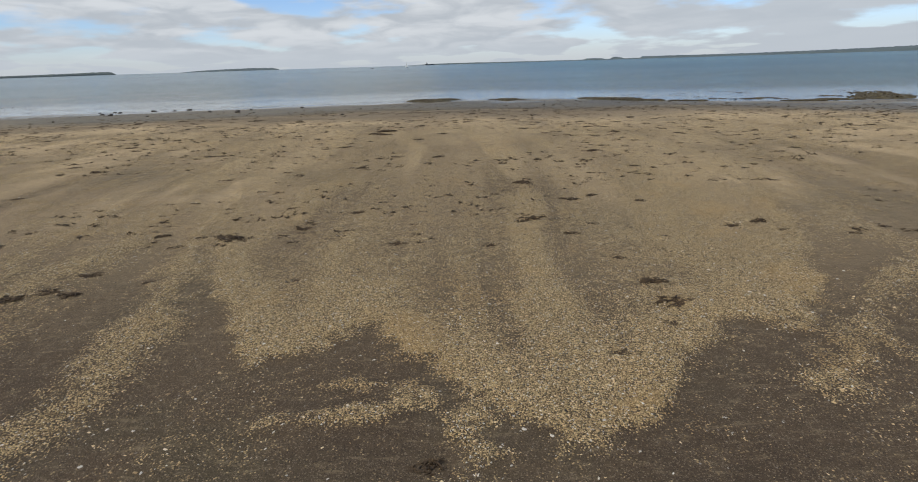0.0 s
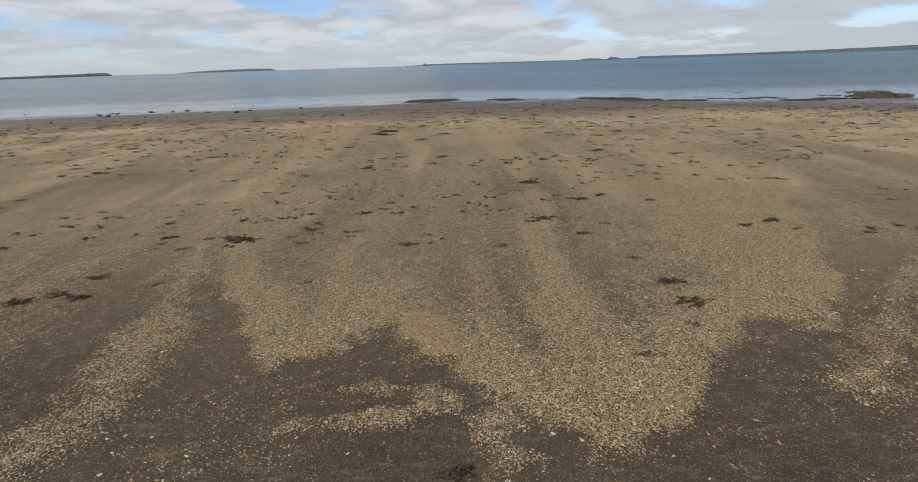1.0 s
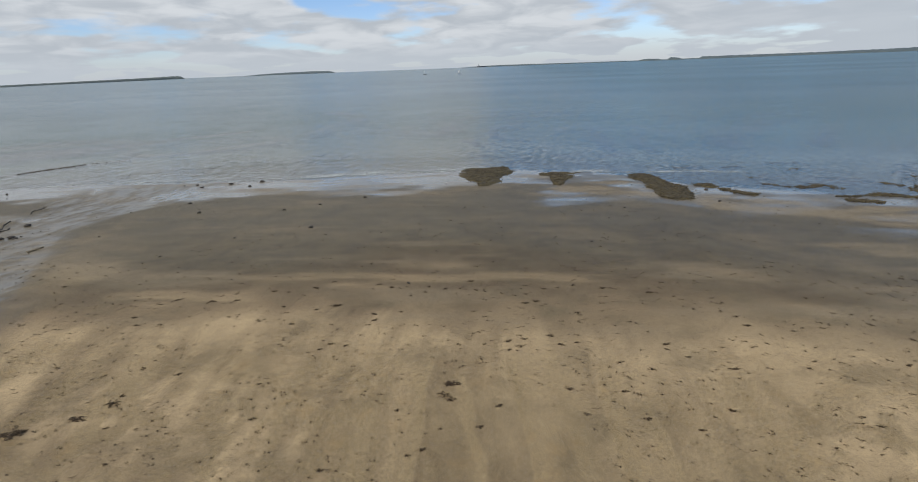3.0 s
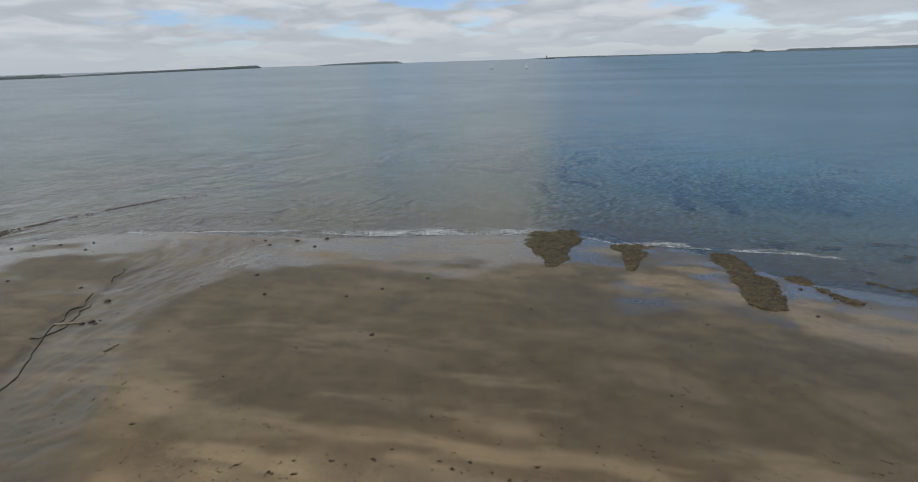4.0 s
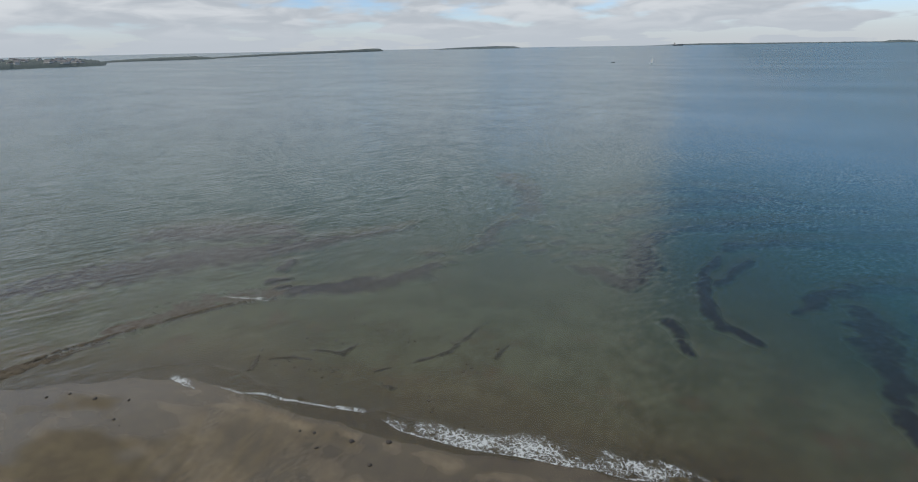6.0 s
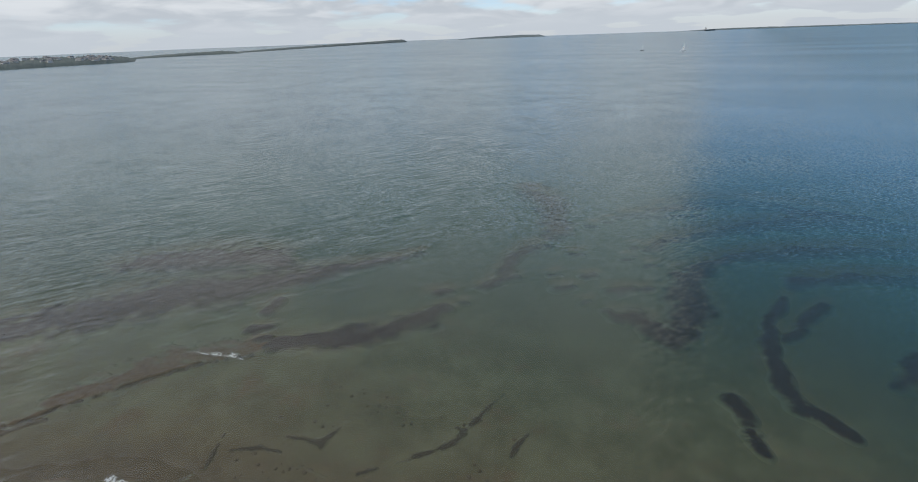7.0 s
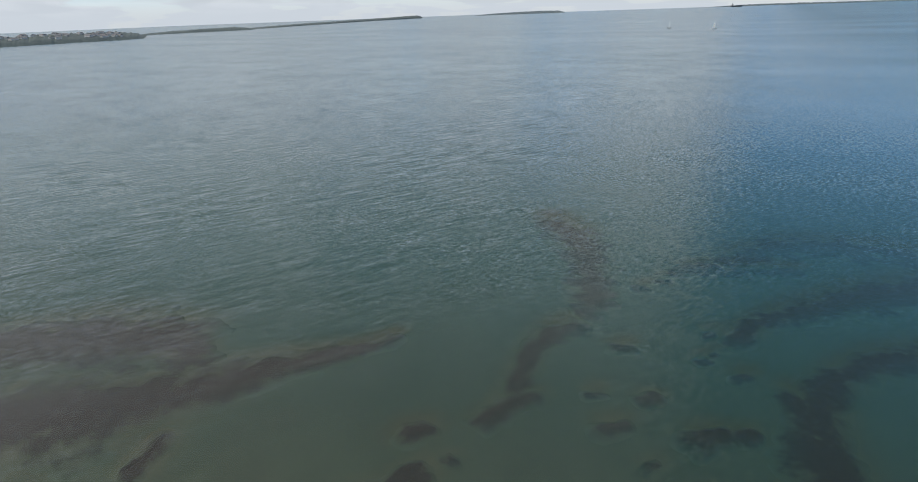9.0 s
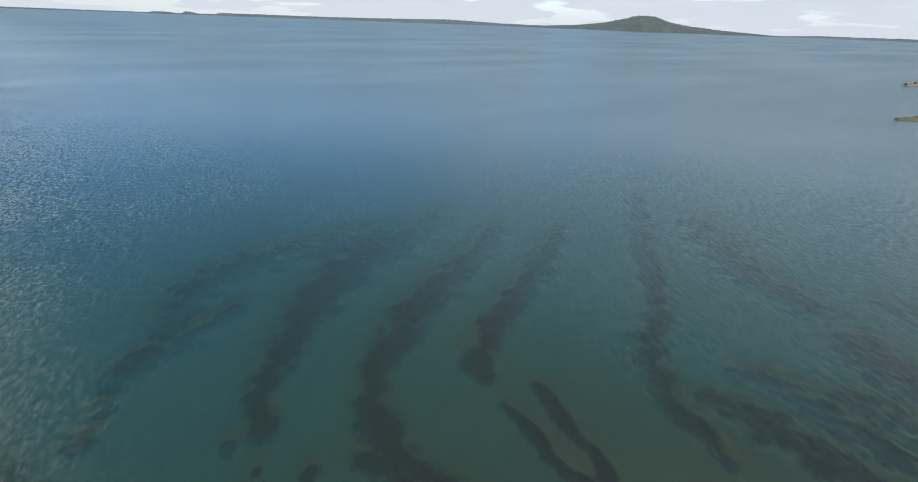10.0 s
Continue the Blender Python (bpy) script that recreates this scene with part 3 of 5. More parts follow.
HAZY_HILLS = mottled("hazy_hills", ((0.095, 0.125, 0.135), (0.130, 0.160, 0.160), (0.165, 0.190, 0.180)), 0.006, 0.95, 0.3, 4.0)
WALLS = mottled("pale_house_walls", ((0.50, 0.49, 0.46), (0.66, 0.65, 0.62), (0.42, 0.40, 0.38)), 0.3, 0.8, 0.1, 0.02)
ROOFS = mottled("grey_roofs", ((0.16, 0.16, 0.16), (0.26, 0.24, 0.23), (0.30, 0.20, 0.16)), 0.5, 0.8, 0.1, 0.02)
HULL = mottled("white_hull", ((0.70, 0.70, 0.68), (0.78, 0.78, 0.77), (0.60, 0.60, 0.60)), 1.0, 0.4, 0.05, 0.01)
DARK_HULL = mottled("dark_hull", ((0.03, 0.035, 0.045), (0.05, 0.055, 0.07), (0.08, 0.08, 0.09)), 1.0, 0.4, 0.05, 0.01)
SAILCLOTH = mottled("white_sailcloth", ((0.72, 0.72, 0.70), (0.80, 0.80, 0.78), (0.68, 0.68, 0.66)), 0.8, 0.8, 0.1, 0.02)


# ---- ground and sea ----
def spread(*runs):
    """Joined runs of (from, to, step)."""
    out = [np.arange(a, b - 1e-6, s) for a, b, s in runs]
    return np.concatenate(out + [[runs[-1][1]]])


def far_steps(start, end, n):
    return start + (end - start) * (np.linspace(0, 1, n + 1)[1:] ** 3)


GRID = []


def lie_z(x, y):
    """Height of the built ground sheet."""
    xs, ys, z = GRID
    i = np.clip(np.searchsorted(xs, x) - 1, 0, len(xs) - 2)
    j = np.clip(np.searchsorted(ys, y) - 1, 0, len(ys) - 2)
    u, v = (x - xs[i]) / (xs[i + 1] - xs[i]), (y - ys[j]) / (ys[j + 1] - ys[j])
    return (z[j, i] * (1 - u) + z[j, i + 1] * u) * (1 - v) + (z[j + 1, i] * (1 - u) + z[j + 1, i + 1] * u) * v


def build_ground():
    xs = np.concatenate([-far_steps(90, 4900, 24)[::-1], spread((-90, -38, 0.7), (-38, -14, 0.24), (-14, -1.5, 0.22), (-1.5, 9.5, 0.045), (9.5, 20, 0.22), (20, 90, 0.7)), far_steps(90, 4900, 24)])
    ys = np.concatenate([spread((-120, -8, 8.0), (-8, -2.6, 0.3), (-2.6, 3.0, 0.04), (3.0, 8.0, 0.1), (8, 50, 0.25), (50, 60, 0.5), (60, 160, 1.2)), far_steps(160, 4900, 24)])
    me = sheet("ground", xs, ys, ground_z, SAND)
    GRID.extend((xs, ys, coords(me)[:, 2].reshape(len(ys), len(xs))))
    co = coords(me)
    x, y, z = co[:, 0].astype(float), co[:, 1].astype(float), co[:, 2].astype(float)
    wet, film = wetness(x, y, z)
    bands = fbm(x * 0.16, y * 0.42, 4, 71)
    top = np.interp(x, [-30, -12, -8, -4, 0, 3, 6, 9.5, 12, 16, 30], [10, 12.2, 13.0, 14.6, 13.2, 12.2, 11.6, 11.4, 12.0, 11, 9]) + 2.2 * (fbm(x * 0.35, y * 0.3, 3, 43) - 0.5)
    field = smooth(y - top, 0.9, -1.6)
    wander = 5.0 * (fbm(x * 0.14, y * 0.14, 3, 79) - 0.5) * smooth(np.abs(x - 3), 4, 11)
    base = np.interp(y + wander, [-1.6, 1.2, 4.0, 7.0, 9.5, 12.0, 15.5, 20.0], [0.0, 0.38, 0.49, 0.64, 0.73, 0.62, 0.21, 0.05])
    base = base + 0.16 * smooth(x, 4, 7) * smooth(y, 0.5, 3.5) * smooth(y, 15, 9)
    # shallow lanes that the wind has swept down to darker sand
    sway = x + 0.9 * (fbm(x * 0.22, y * 0.2, 3, 37) - 0.5) - 0.02 * (x - 3.7) * np.minimum(y, 12)
    lanes = fbm(sway * 1.15, y * 0.11, 3, 44) - 0.5
    fine = fbm(sway * 3.4, y * 0.22, 3, 45) - 0.5
    swept = smooth(y, -0.5, 3.0) * smooth(y - top, 1.5, -1.0) * smooth(np.abs(x - 1), 24, 12)
    pale = 0.42 * smooth(bands, 0.50, 0.74) * smooth(y, 9, 14) * (1 - 0.5 * smooth(y, 16, 22)) + base + swept * (0.95 * lanes + 0.7 * fine)
    pale = pale + field * (0.20 * smooth(y - top, -6.0, -1.2) + 1.7 * drift_streaks(x, y)) * smooth(np.abs(x - 1), 22, 11)
    pale = pale + 0.35 * smooth(fbm(x * 0.13 + 0.02 * y, y * 0.85, 4, 74), 0.54, 0.70) * smooth(y, 13, 15) * smooth(y, 23, 19)
    pale = pale + 0.5 * (fbm(x * 0.55, y * 0.7, 4, 72) - 0.5) * smooth(y, 1, 5) * smooth(y, 20, 12)
    bar, _ = path_distance(x, y, [(8, 39.5), (13, 38.2), (18, 34.6), (25, 31.0), (34, 29)])
    bar2, _ = path_distance(x, y, [(-13, 39.6), (-8, 39.4), (-2.5, 38.8), (1.5, 40.2)])
    ragged = fbm(x * 0.5, y * 0.8, 4, 73)
    spread_ = np.maximum(smooth(bar + 5 * (ragged - 0.5), 3.2, 0.4), 0.6 * smooth(bar2 + 4 * (ragged - 0.5), 1.8, 0.2))
    for cx, cy, rx, ry, k in ((-10.6, 42.6, 2.6, 1.0, 0.9), (-19.0, 41.6, 2.6, 1.2, 0.7), (-15.7, 39.6, 2.0, 0.9, 0.6), (-5.1, 39.4, 2.2, 0.8, 0.5), (5.2, 46.5, 1.8, 0.9, 0.8), (11.6, 43.0, 2.2, 1.0, 0.9), (13.6, 39.8, 2.2, 1.2, 1.0), (11.4, 39.2, 2.6, 1.0, 0.8),
                              (18.6, 37.4, 2.2, 1.0, 1.0), (22.0, 35.6, 3.0, 1.1, 1.0), (28.0, 33.0, 4.0, 1.2, 1.0), (6.0, 37.4, 2.6, 0.8, 0.5), (-12.2, 35.0, 2.6, 0.7, 0.4), (-22.5, 24.5, 0.9, 2.6, 0.5), (-21.0, 20.5, 1.5, 1.2, 0.6), (-17.0, 18.5, 2.6, 0.9, 0.55)):
        spot = np.hypot((x - cx) / rx, (y - cy) / ry) + 2.6 * (ragged - 0.5)
        spread_ = np.maximum(spread_, k * smooth(spot, 1.6, 0.3))
    rim_ = np.exp(-((y - shore_y(x) + 1.1) / 0.8) ** 2) * smooth(x, -45, -40) * smooth(x, 4, 0) * smooth(fbm(x * 0.4, y * 0.6, 3, 75), 0.3, 0.6)
    spread_ = np.maximum(spread_, 0.6 * rim_)
    blotch = smooth(fbm(x * 0.22 + 0.1 * y, y * 0.45, 4, 77), 0.50, 0.72) * smooth(y, 13, 18) * smooth(z, 0.0, 0.2)
    spread_ = np.maximum(spread_, 0.30 * blotch)
    # thin drifts of dry sand blown over the flats
    drifts = smooth(fbm(x * 0.16 + 0.06 * y, y * 0.75 - 0.05 * x, 5, 78), 0.55, 0.74) * smooth(y, 11, 14) * smooth(y, 34, 24)
    spread_ = np.maximum(spread_, 0.62 * drifts)
    wet = wet * (1 - 0.5 * spread_)
    fan, ridge = outwash(x, y)
    film = np.maximum(film * (1 - 0.45 * fan * ridge), fan * (1 - 0.6 * ridge) * 0.66)
    wet = np.maximum(wet, fan) * (1 - 0.2 * fan * ridge)
    film = film * (1 - 0.6 * spread_)
    add_value(me, "grit", grit_cover(x, y) * smooth(np.abs(x - 2), 26, 14))
    add_value(me, "wet", wet * (1 - 0.8 * smooth(z, -0.02, -0.3)))
    add_value(me, "bar", np.clip(0.85 * spread_ + 0.12 * fan * ridge, 0, 1))
    film = film * smooth(z, -0.16, -0.02)
    add_value(me, "film", film)
    add_value(me, "sunk", np.clip(-z / 1.4, 0, 1))
    add_value(me, "pale", np.clip(pale, 0, 1) * (1 - 0.5 * film) * (1 - 0.85 * np.maximum(fan, stream_depth(x, y) * smooth(y, 4, 12))))
    ob = tagged(new("ground", me), "grey-brown tidal sand with tongues of broken shell and wet flats", "beach", kind="structure")
    return ob


def build_sea():
    xs = np.concatenate([-far_steps(110, 4900, 24)[::-1], spread((-110, 110, 1.0)), far_steps(110, 4900, 24)])
    ys = np.concatenate([spread((-20, 30, 5.0), (30, 66, 0.5), (66, 150, 1.0)), far_steps(150, 4900, 30)])
    def swell(x, y):
        """One low wave running in along the flats, and a lesser one behind."""
        out = 0 * x
        for pts, high in (([(-46, 53.4), (-32, 55), (-22.5, 58), (-15.8, 59.3), (-9.3, 59.2), (2, 58.8), (10, 58.0)], 0.13), ([(-70, 76), (-48, 86), (-20, 88), (6, 86)], 0.05)):
            d, _ = path_distance(x, y, pts)
            out = out + high * np.exp(-((d / 1.0) ** 2)) * smooth(x, pts[0][0], pts[0][0] + 12) * smooth(x, pts[-1][0], pts[-1][0] - 10)
        return out

    me = sheet("water", xs, ys, swell, SEA)
    co = coords(me).astype(float)
    x, y = co[:, 0], co[:, 1]
    lift = np.zeros(len(x))
    for pts, widths in REEFS:
        pad = 3.0 * max(widths)
        near = np.where((x > min(p[0] for p in pts) - pad) & (x < max(p[0] for p in pts) + pad) & (y > min(p[1] for p in pts) - pad) & (y < max(p[1] for p in pts) + pad))[0]
        d, w = path_distance(x[near], y[near], pts, widths)
        lift[near] = np.maximum(lift[near], smooth(d / w, 1.5, 0.1))
    add_value(me, "bottom", np.maximum(0, -land_z(x, y)))
    add_value(me, "depth", np.maximum(0, -land_z(x, y)) * (1 - (0.36 + 0.40 * smooth(x, -30, -46)) * lift))
    return tagged(new("water", me), "rippled green-grey sea under broken cloud, clearer in the shallows", "sea", kind="structure")


build_ground()


def foam_strip(name, pts, widths, seed, label):
    """A froth line on the water: a closed white lip along the sand and a net of threads seaward of it."""
    n = int(9 * sum(math.dist(a, b) for a, b in zip(pts, pts[1:])))
    u = np.linspace(0, 1, n)
    px, py = [p[0] for p in pts], [p[1] for p in pts]
    x = np.interp(u, np.linspace(0, 1, len(px)), px)
    y = np.interp(u, np.linspace(0, 1, len(py)), py) + 0.7 * (fbm(x * 0.45, 0 * x, 4, seed) - 0.5)
    w = np.interp(u, np.linspace(0, 1, len(widths)), widths) * (0.55 + 0.9 * fbm(x * 0.35, 0 * x + 5, 3, seed + 1))
    rows = 22
    verts, froth = [], []
    end = np.clip(np.minimum(u, 1 - u) * 10, 0, 1)
    for j in range(rows):
        v = j / (rows - 1)
        yy = y + v * w
        zz = np.maximum(0.012, ground_z(x, yy) + 0.012) + 0.03 * np.exp(-((v * w - 0.3) / 0.3) ** 2)
        verts.append(np.stack([x, yy, zz], -1))
        lip = 0.85 * np.exp(-((v * w) / 0.17) ** 2) * (0.5 + 0.8 * fbm(x * 0.8, 0 * x, 3, seed + 2))
        patch = np.clip(0.34 + 1.5 * (fbm(x * 0.5, yy * 0.7, 3, seed + 3) - 0.42), 0, 0.9)
        net = patch * smooth(np.full(n, v), 1.0, 0.55) * (0.6 + 0.5 * np.exp(-((v - 0.3) / 0.3) ** 2))
        froth.append(end * np.maximum(lip, net))
    idx = np.arange(n * rows).reshape(rows, n)
    faces = np.stack([idx[:-1, :-1], idx[:-1, 1:], idx[1:, 1:], idx[1:, :-1]], -1).reshape(-1, 4)
    me = mesh_of(name, np.concatenate(verts), faces, FOAM)
    add_value(me, "froth", np.concatenate(froth))
    return tagged(new(name, me), label, "foam", kind="stuff")


foam_strip("foam_line", [(-25, 48.6), (-22, 48.0), (-19, 48.0), (-14.9, 48.6), (-9, 49.6), (-4.5, 50.4), (-1.8, 51.1), (3.0, 51.8)], [0.8, 2.0, 2.8, 3.6, 3.6, 3.2, 2.6, 1.8], 811, "lacy white foam of a small wave at the sand's edge")
foam_strip("foam_line", [(3.3, 50.6), (6.7, 48.9), (9.2, 48.9), (13, 48.6), (15.4, 48.6)], [2.6, 2.6, 1.6, 1.8, 1.4], 821, "lacy white foam washing between weedy rocks")
foam_strip("foam_line", [(15.8, 48.5), (18.4, 48.6), (22, 48.2), (25.4, 47.6)], [1.4, 1.6, 1.4, 0.9], 831, "broken froth beside a cobble bank")
foam_strip("foam_line", [(-41, 46.0), (-37, 46.6), (-33, 47.4), (-29, 48.0), (-25.4, 48.5)], [0.35, 0.5, 0.45, 0.6, 0.9], 861, "thin broken thread of foam along wet sand")
foam_strip("foam_line", [(-46, 45.4), (-44, 45.2), (-42, 44.9)], [0.7, 1.1, 0.6], 841, "small white curl of foam on the point of wet sand")
foam_strip("foam_line", [(-55.4, 60.1), (-52, 60.8), (-48.4, 61.5)], [0.9, 1.3, 0.8], 851, "short white wave crest breaking on a reef")


# ---- reefs, ledges and outcrops ----
def mound(pts, widths, height, step, seed, material_, base=None, rough=0.55, top=None, freq=0.55, crag=0.0, power=0.7, gaps=0.0):
    """A ragged mound along a line, that sinks into the bottom at its edge."""
    base = base or land_z
    xs = [p[0] for p in pts]
    ys = [p[1] for p in pts]
    pad = max(widths) * 1.9
    gx = np.arange(min(xs) - pad, max(xs) + pad, step)
    gy = np.arange(min(ys) - pad, max(ys) + pad, step)

    def field(x, y):
        wx = x + 1.2 * (fbm(x * 0.3, y * 0.3, 2, seed + 5) - 0.5) * min(1.5, max(widths))
        wy = y + 1.2 * (fbm(x * 0.3 + 40, y * 0.3, 2, seed + 6) - 0.5) * min(1.5, max(widths))
        d, w = path_distance(wx, wy, pts, widths)
        out = 1 - d / w + rough * 2 * (fbm(x * freq, y * freq, 4, seed) - 0.5)
        return out + gaps * 2 * (fbm(x * 0.55, y * 0.55, 2, seed + 31) - 0.55) if gaps else out

    def height_at(x, y):
        f = field(x, y)
        lump = fbm(x * 1.7, y * 1.7, 3, seed + 9)
        rise = np.where(f > 0, height * np.clip(f * 2.2, 0, 1) ** power * (0.65 + 0.6 * lump), f * 0.8)
        if crag:
            rise = rise + np.where(f > 0.1, crag * (fbm(x * 3.1, y * 3.1, 2, seed + 12) - 0.5), 0)
        z = base(x, y) + rise
        return np.minimum(z, top + 0.06 * lump) if top is not None else z

    me = sheet("mound", gx, gy, height_at, material_, keep=lambda x, y: field(x, y) > -0.12)
    co = coords(me).astype(float)
    add_value(me, "sunk", np.clip(-base(co[:, 0], co[:, 1]) / 1.4, 0, 1))
    add_value(me, "dense", np.clip(0.78 * field(co[:, 0], co[:, 1]), 0, 1))
    return me


REEFS = []


def reef(pts, widths, seed, label, height=0.22, rough=0.55, step=0.25, top=-0.08, mat_=None):
    wide = [w * (1.55 if max(widths) > 0.6 else 1.3) for w in widths]
    REEFS.append((pts, wide))
    me = mound(pts, wide, min(height, 0.6 if mat_ is LEDGE else 0.24 if max(widths) > 0.6 else 0.06), step, seed, mat_ or KELP, rough=0.2 + 0.6 * rough, top=top, freq=0.5 if max(widths) > 0.6 else 2.3, power=1.2, gaps=0.0 if max(widths) > 0.6 else 1.1)
    return tagged(new("reef", me), label, "reef", "submerged reefs")


KELPY = "dark kelp-covered reef lying under shallow green water"
PATCH = "small dark patch of kelp on the sandy sea bed"
reef([(-48.4, 65.4), (-44.4, 67.6), (-41.2, 69.8), (-38.4, 73.6), (-36.2, 77.2), (-35.4, 81)], [1.3, 1.9, 2.1, 1.9, 1.5, 0.9], 101, "long dark kelp-covered reef curving under shallow water", 0.5)
reef([(-33.9, 87.2), (-32.7, 90.2), (-31.0, 92.5)], [0.8, 1.1, 0.9], 102, KELPY)
reef([(-33.0, 92.8), (-33.5, 98.3), (-32.9, 103.4), (-31.6, 106.0)], [1.0, 1.2, 1.5, 1.2], 103, KELPY, rough=0.8)
reef([(-31.0, 110), (-34.0, 121), (-39.0, 130), (-44.0, 134)], [1.6, 2.2, 3.4, 3.0], 104, KELPY, rough=0.9, step=0.5)
reef([(-82, 52), (-77.6, 58.2), (-72, 66.5), (-66, 72.3), (-60.5, 77.8), (-55.4, 85), (-49.6, 91.0), (-47.6, 95)], [3.2, 4.4, 4.9, 4.3, 3.2, 2.0, 1.2, 0.7], 105, "broad reddish-brown weed reef beyond the inner shallows", 0.5, 0.6, 0.4)
reef([(-86, 74), (-78, 79.6), (-70, 83), (-64, 82)], [3.4, 4.6, 3.6, 1.8], 106, KELPY, rough=0.9, step=0.4)
reef([(-55.9, 73.1), (-54.8, 70.6)], [1.0, 1.0], 107, PATCH)
reef([(-15.8, 87.3), (-13.6, 87.2), (-11.2, 85.4), (-9.6, 83.3)], [1.2, 1.6, 1.5, 1.1], 109, "forked dark kelp bed on the sandy bottom", 0.5, 0.6)
reef([(-9.6, 83.8), (-8.4, 88.5), (-8.8, 94), (-9.6, 99.5), (-11.0, 103)], [1.5, 1.9, 2.1, 1.6, 1.2], 110, KELPY, 0.5, 0.6)
reef([(-8.8, 98.5), (-8.9, 103.5), (-7.1, 108), (-3.4, 112.4), (3.0, 116.6), (10.8, 120.8), (20, 125), (33, 131.8)], [1.5, 1.4, 1.4, 1.6, 1.9, 2.2, 2.2, 1.5], 111, "long hooked band of dark kelp on pale sand", 0.5, 0.4)
reef([(-16, 109.8), (-13.8, 114.6), (-10, 119.4), (-4, 126), (5, 132.6), (16, 136.4), (29, 141.5)], [1.1, 1.3, 1.9, 2.6, 3.2, 3.2, 2.4], 112, "wide dark kelp band curving seaward", 0.5, 0.6, 0.4)
reef([(-22.6, 124.8), (-18.1, 127.6), (-14.8, 129.0), (-10.2, 130.2)], [1.4, 1.7, 1.4, 1.2], 113, KELPY, 0.5, 0.7, 0.4)
reef([(-18, 132), (-10.6, 139.7), (0, 143), (8, 141), (15, 141.2)], [1.6, 2.6, 3.2, 3.2, 2.8], 143, KELPY, 0.5, 0.8, 0.5)
reef([(4.4, 74.4), (1.9, 77), (0.5, 79.5), (-0.5, 83.5), (-0.7, 88), (0, 94), (1.6, 100.2)], [0.65, 0.85, 0.9, 0.8, 0.68, 0.62, 0.6], 114, "long hooked band of dark kelp on pale sand", 0.5, 0.4)
reef([(2.2, 103.8), (4.8, 107), (10.8, 110.4), (16.7, 113), (29.7, 119.2), (39, 123.6)], [0.9, 1.5, 1.8, 1.5, 1.7, 1.1], 144, "broad dark kelp band bending over pale sand", 0.5, 0.4)
reef([(1.2, 89), (2.5, 93), (4.0, 97), (5.6, 99.8)], [0.5, 0.62, 0.65, 0.65], 115, KELPY, rough=0.4)
reef([(-3.6, 75.5), (-2.6, 73.6)], [0.9, 0.8], 116, PATCH, rough=0.5)
reef([(-1.9, 71.6), (-1.0, 70.0)], [0.8, 0.7], 145, PATCH, rough=0.5)
reef([(10.3, 84.3), (11.6, 87.6), (14.2, 91.8), (16.6, 94.4)], [0.75, 0.95, 1.2, 1.4], 117, "narrow dark strip of kelp on pale sand", 0.5, 0.5)
reef([(18.0, 96.2), (27.4, 100), (36.2, 106), (49.5, 115.9), (70, 128.5)], [1.3, 1.5, 1.5, 1.6, 1.5], 146, "long dark weed reef running out through ripples", 0.5, 0.6, 0.4)
reef([(42.8, 89.4), (45.2, 95.3), (53.5, 104.3), (62.3, 113.2)], [2.3, 2.7, 2.6, 2.4], 118, KELPY, 0.5, 0.9, 0.5)
reef([(16.1, 89.2), (16.8, 86), (16.5, 82), (16.4, 78.8), (16.2, 72.5), (15.3, 63.5)], [1.3, 1.9, 2.1, 1.9, 1.3, 0.7], 119, KELPY, rough=0.9)
reef([(22.8, 89), (24, 85.7), (23.3, 82.1), (21.3, 78), (20.4, 70), (20.5, 62.6)], [1.2, 1.4, 1.4, 1.3, 1.0, 0.6], 120, KELPY, rough=0.8)
reef([(25.5, 81.3), (27, 78.6), (26.2, 76)], [1.4, 1.9, 1.7], 121, PATCH, rough=0.85)
reef([(38, 82), (35.4, 80.3), (33.9, 77.9), (32.9, 74.1), (31.4, 70.5), (31, 65)], [2.3, 3.0, 2.9, 2.6, 2.2, 1.5], 122, KELPY, rough=0.85)
reef([(51.4, 83.1), (48.3, 78.1), (44.8, 72.8), (42, 66)], [1.3, 1.4, 1.3, 1.0], 123, KELPY, rough=0.85)
CRACK = "thin ragged line of weed on submerged rock"
reef([(-28.6, 54.4), (-25.8, 57.2), (-23.6, 60.8), (-23.0, 64), (-22.4, 68)], [0.2, 0.3, 0.28, 0.25, 0.2], 126, CRACK, 0.2, 1.1, 0.15, -0.06, WEEDY)
reef([(-33.4, 52.9), (-29.3, 53.0), (-25.7, 52.6)], [0.25, 0.35, 0.25], 127, CRACK, 0.2, 1.2, 0.15, -0.05, WEEDY)
reef([(-41.0, 46.8), (-39.7, 49.5), (-41.6, 53.0)], [0.18, 0.26, 0.16], 171, CRACK, 0.15, 1.2, 0.12, -0.05, WEEDY)
reef([(-39.5, 51.8), (-37.6, 52.9), (-35.7, 53.3)], [0.15, 0.24, 0.16], 172, CRACK, 0.15, 1.2, 0.12, -0.05, WEEDY)
reef([(-36.3, 55.0), (-33.4, 55.7), (-33.0, 58.5)], [0.18, 0.3, 0.15], 173, CRACK, 0.15, 1.2, 0.12, -0.05, WEEDY)
reef([(-18.8, 61.1), (-18.9, 62.7), (-18.6, 64.3)], [0.16, 0.24, 0.14], 174, CRACK, 0.15, 1.2, 0.12, -0.05, WEEDY)
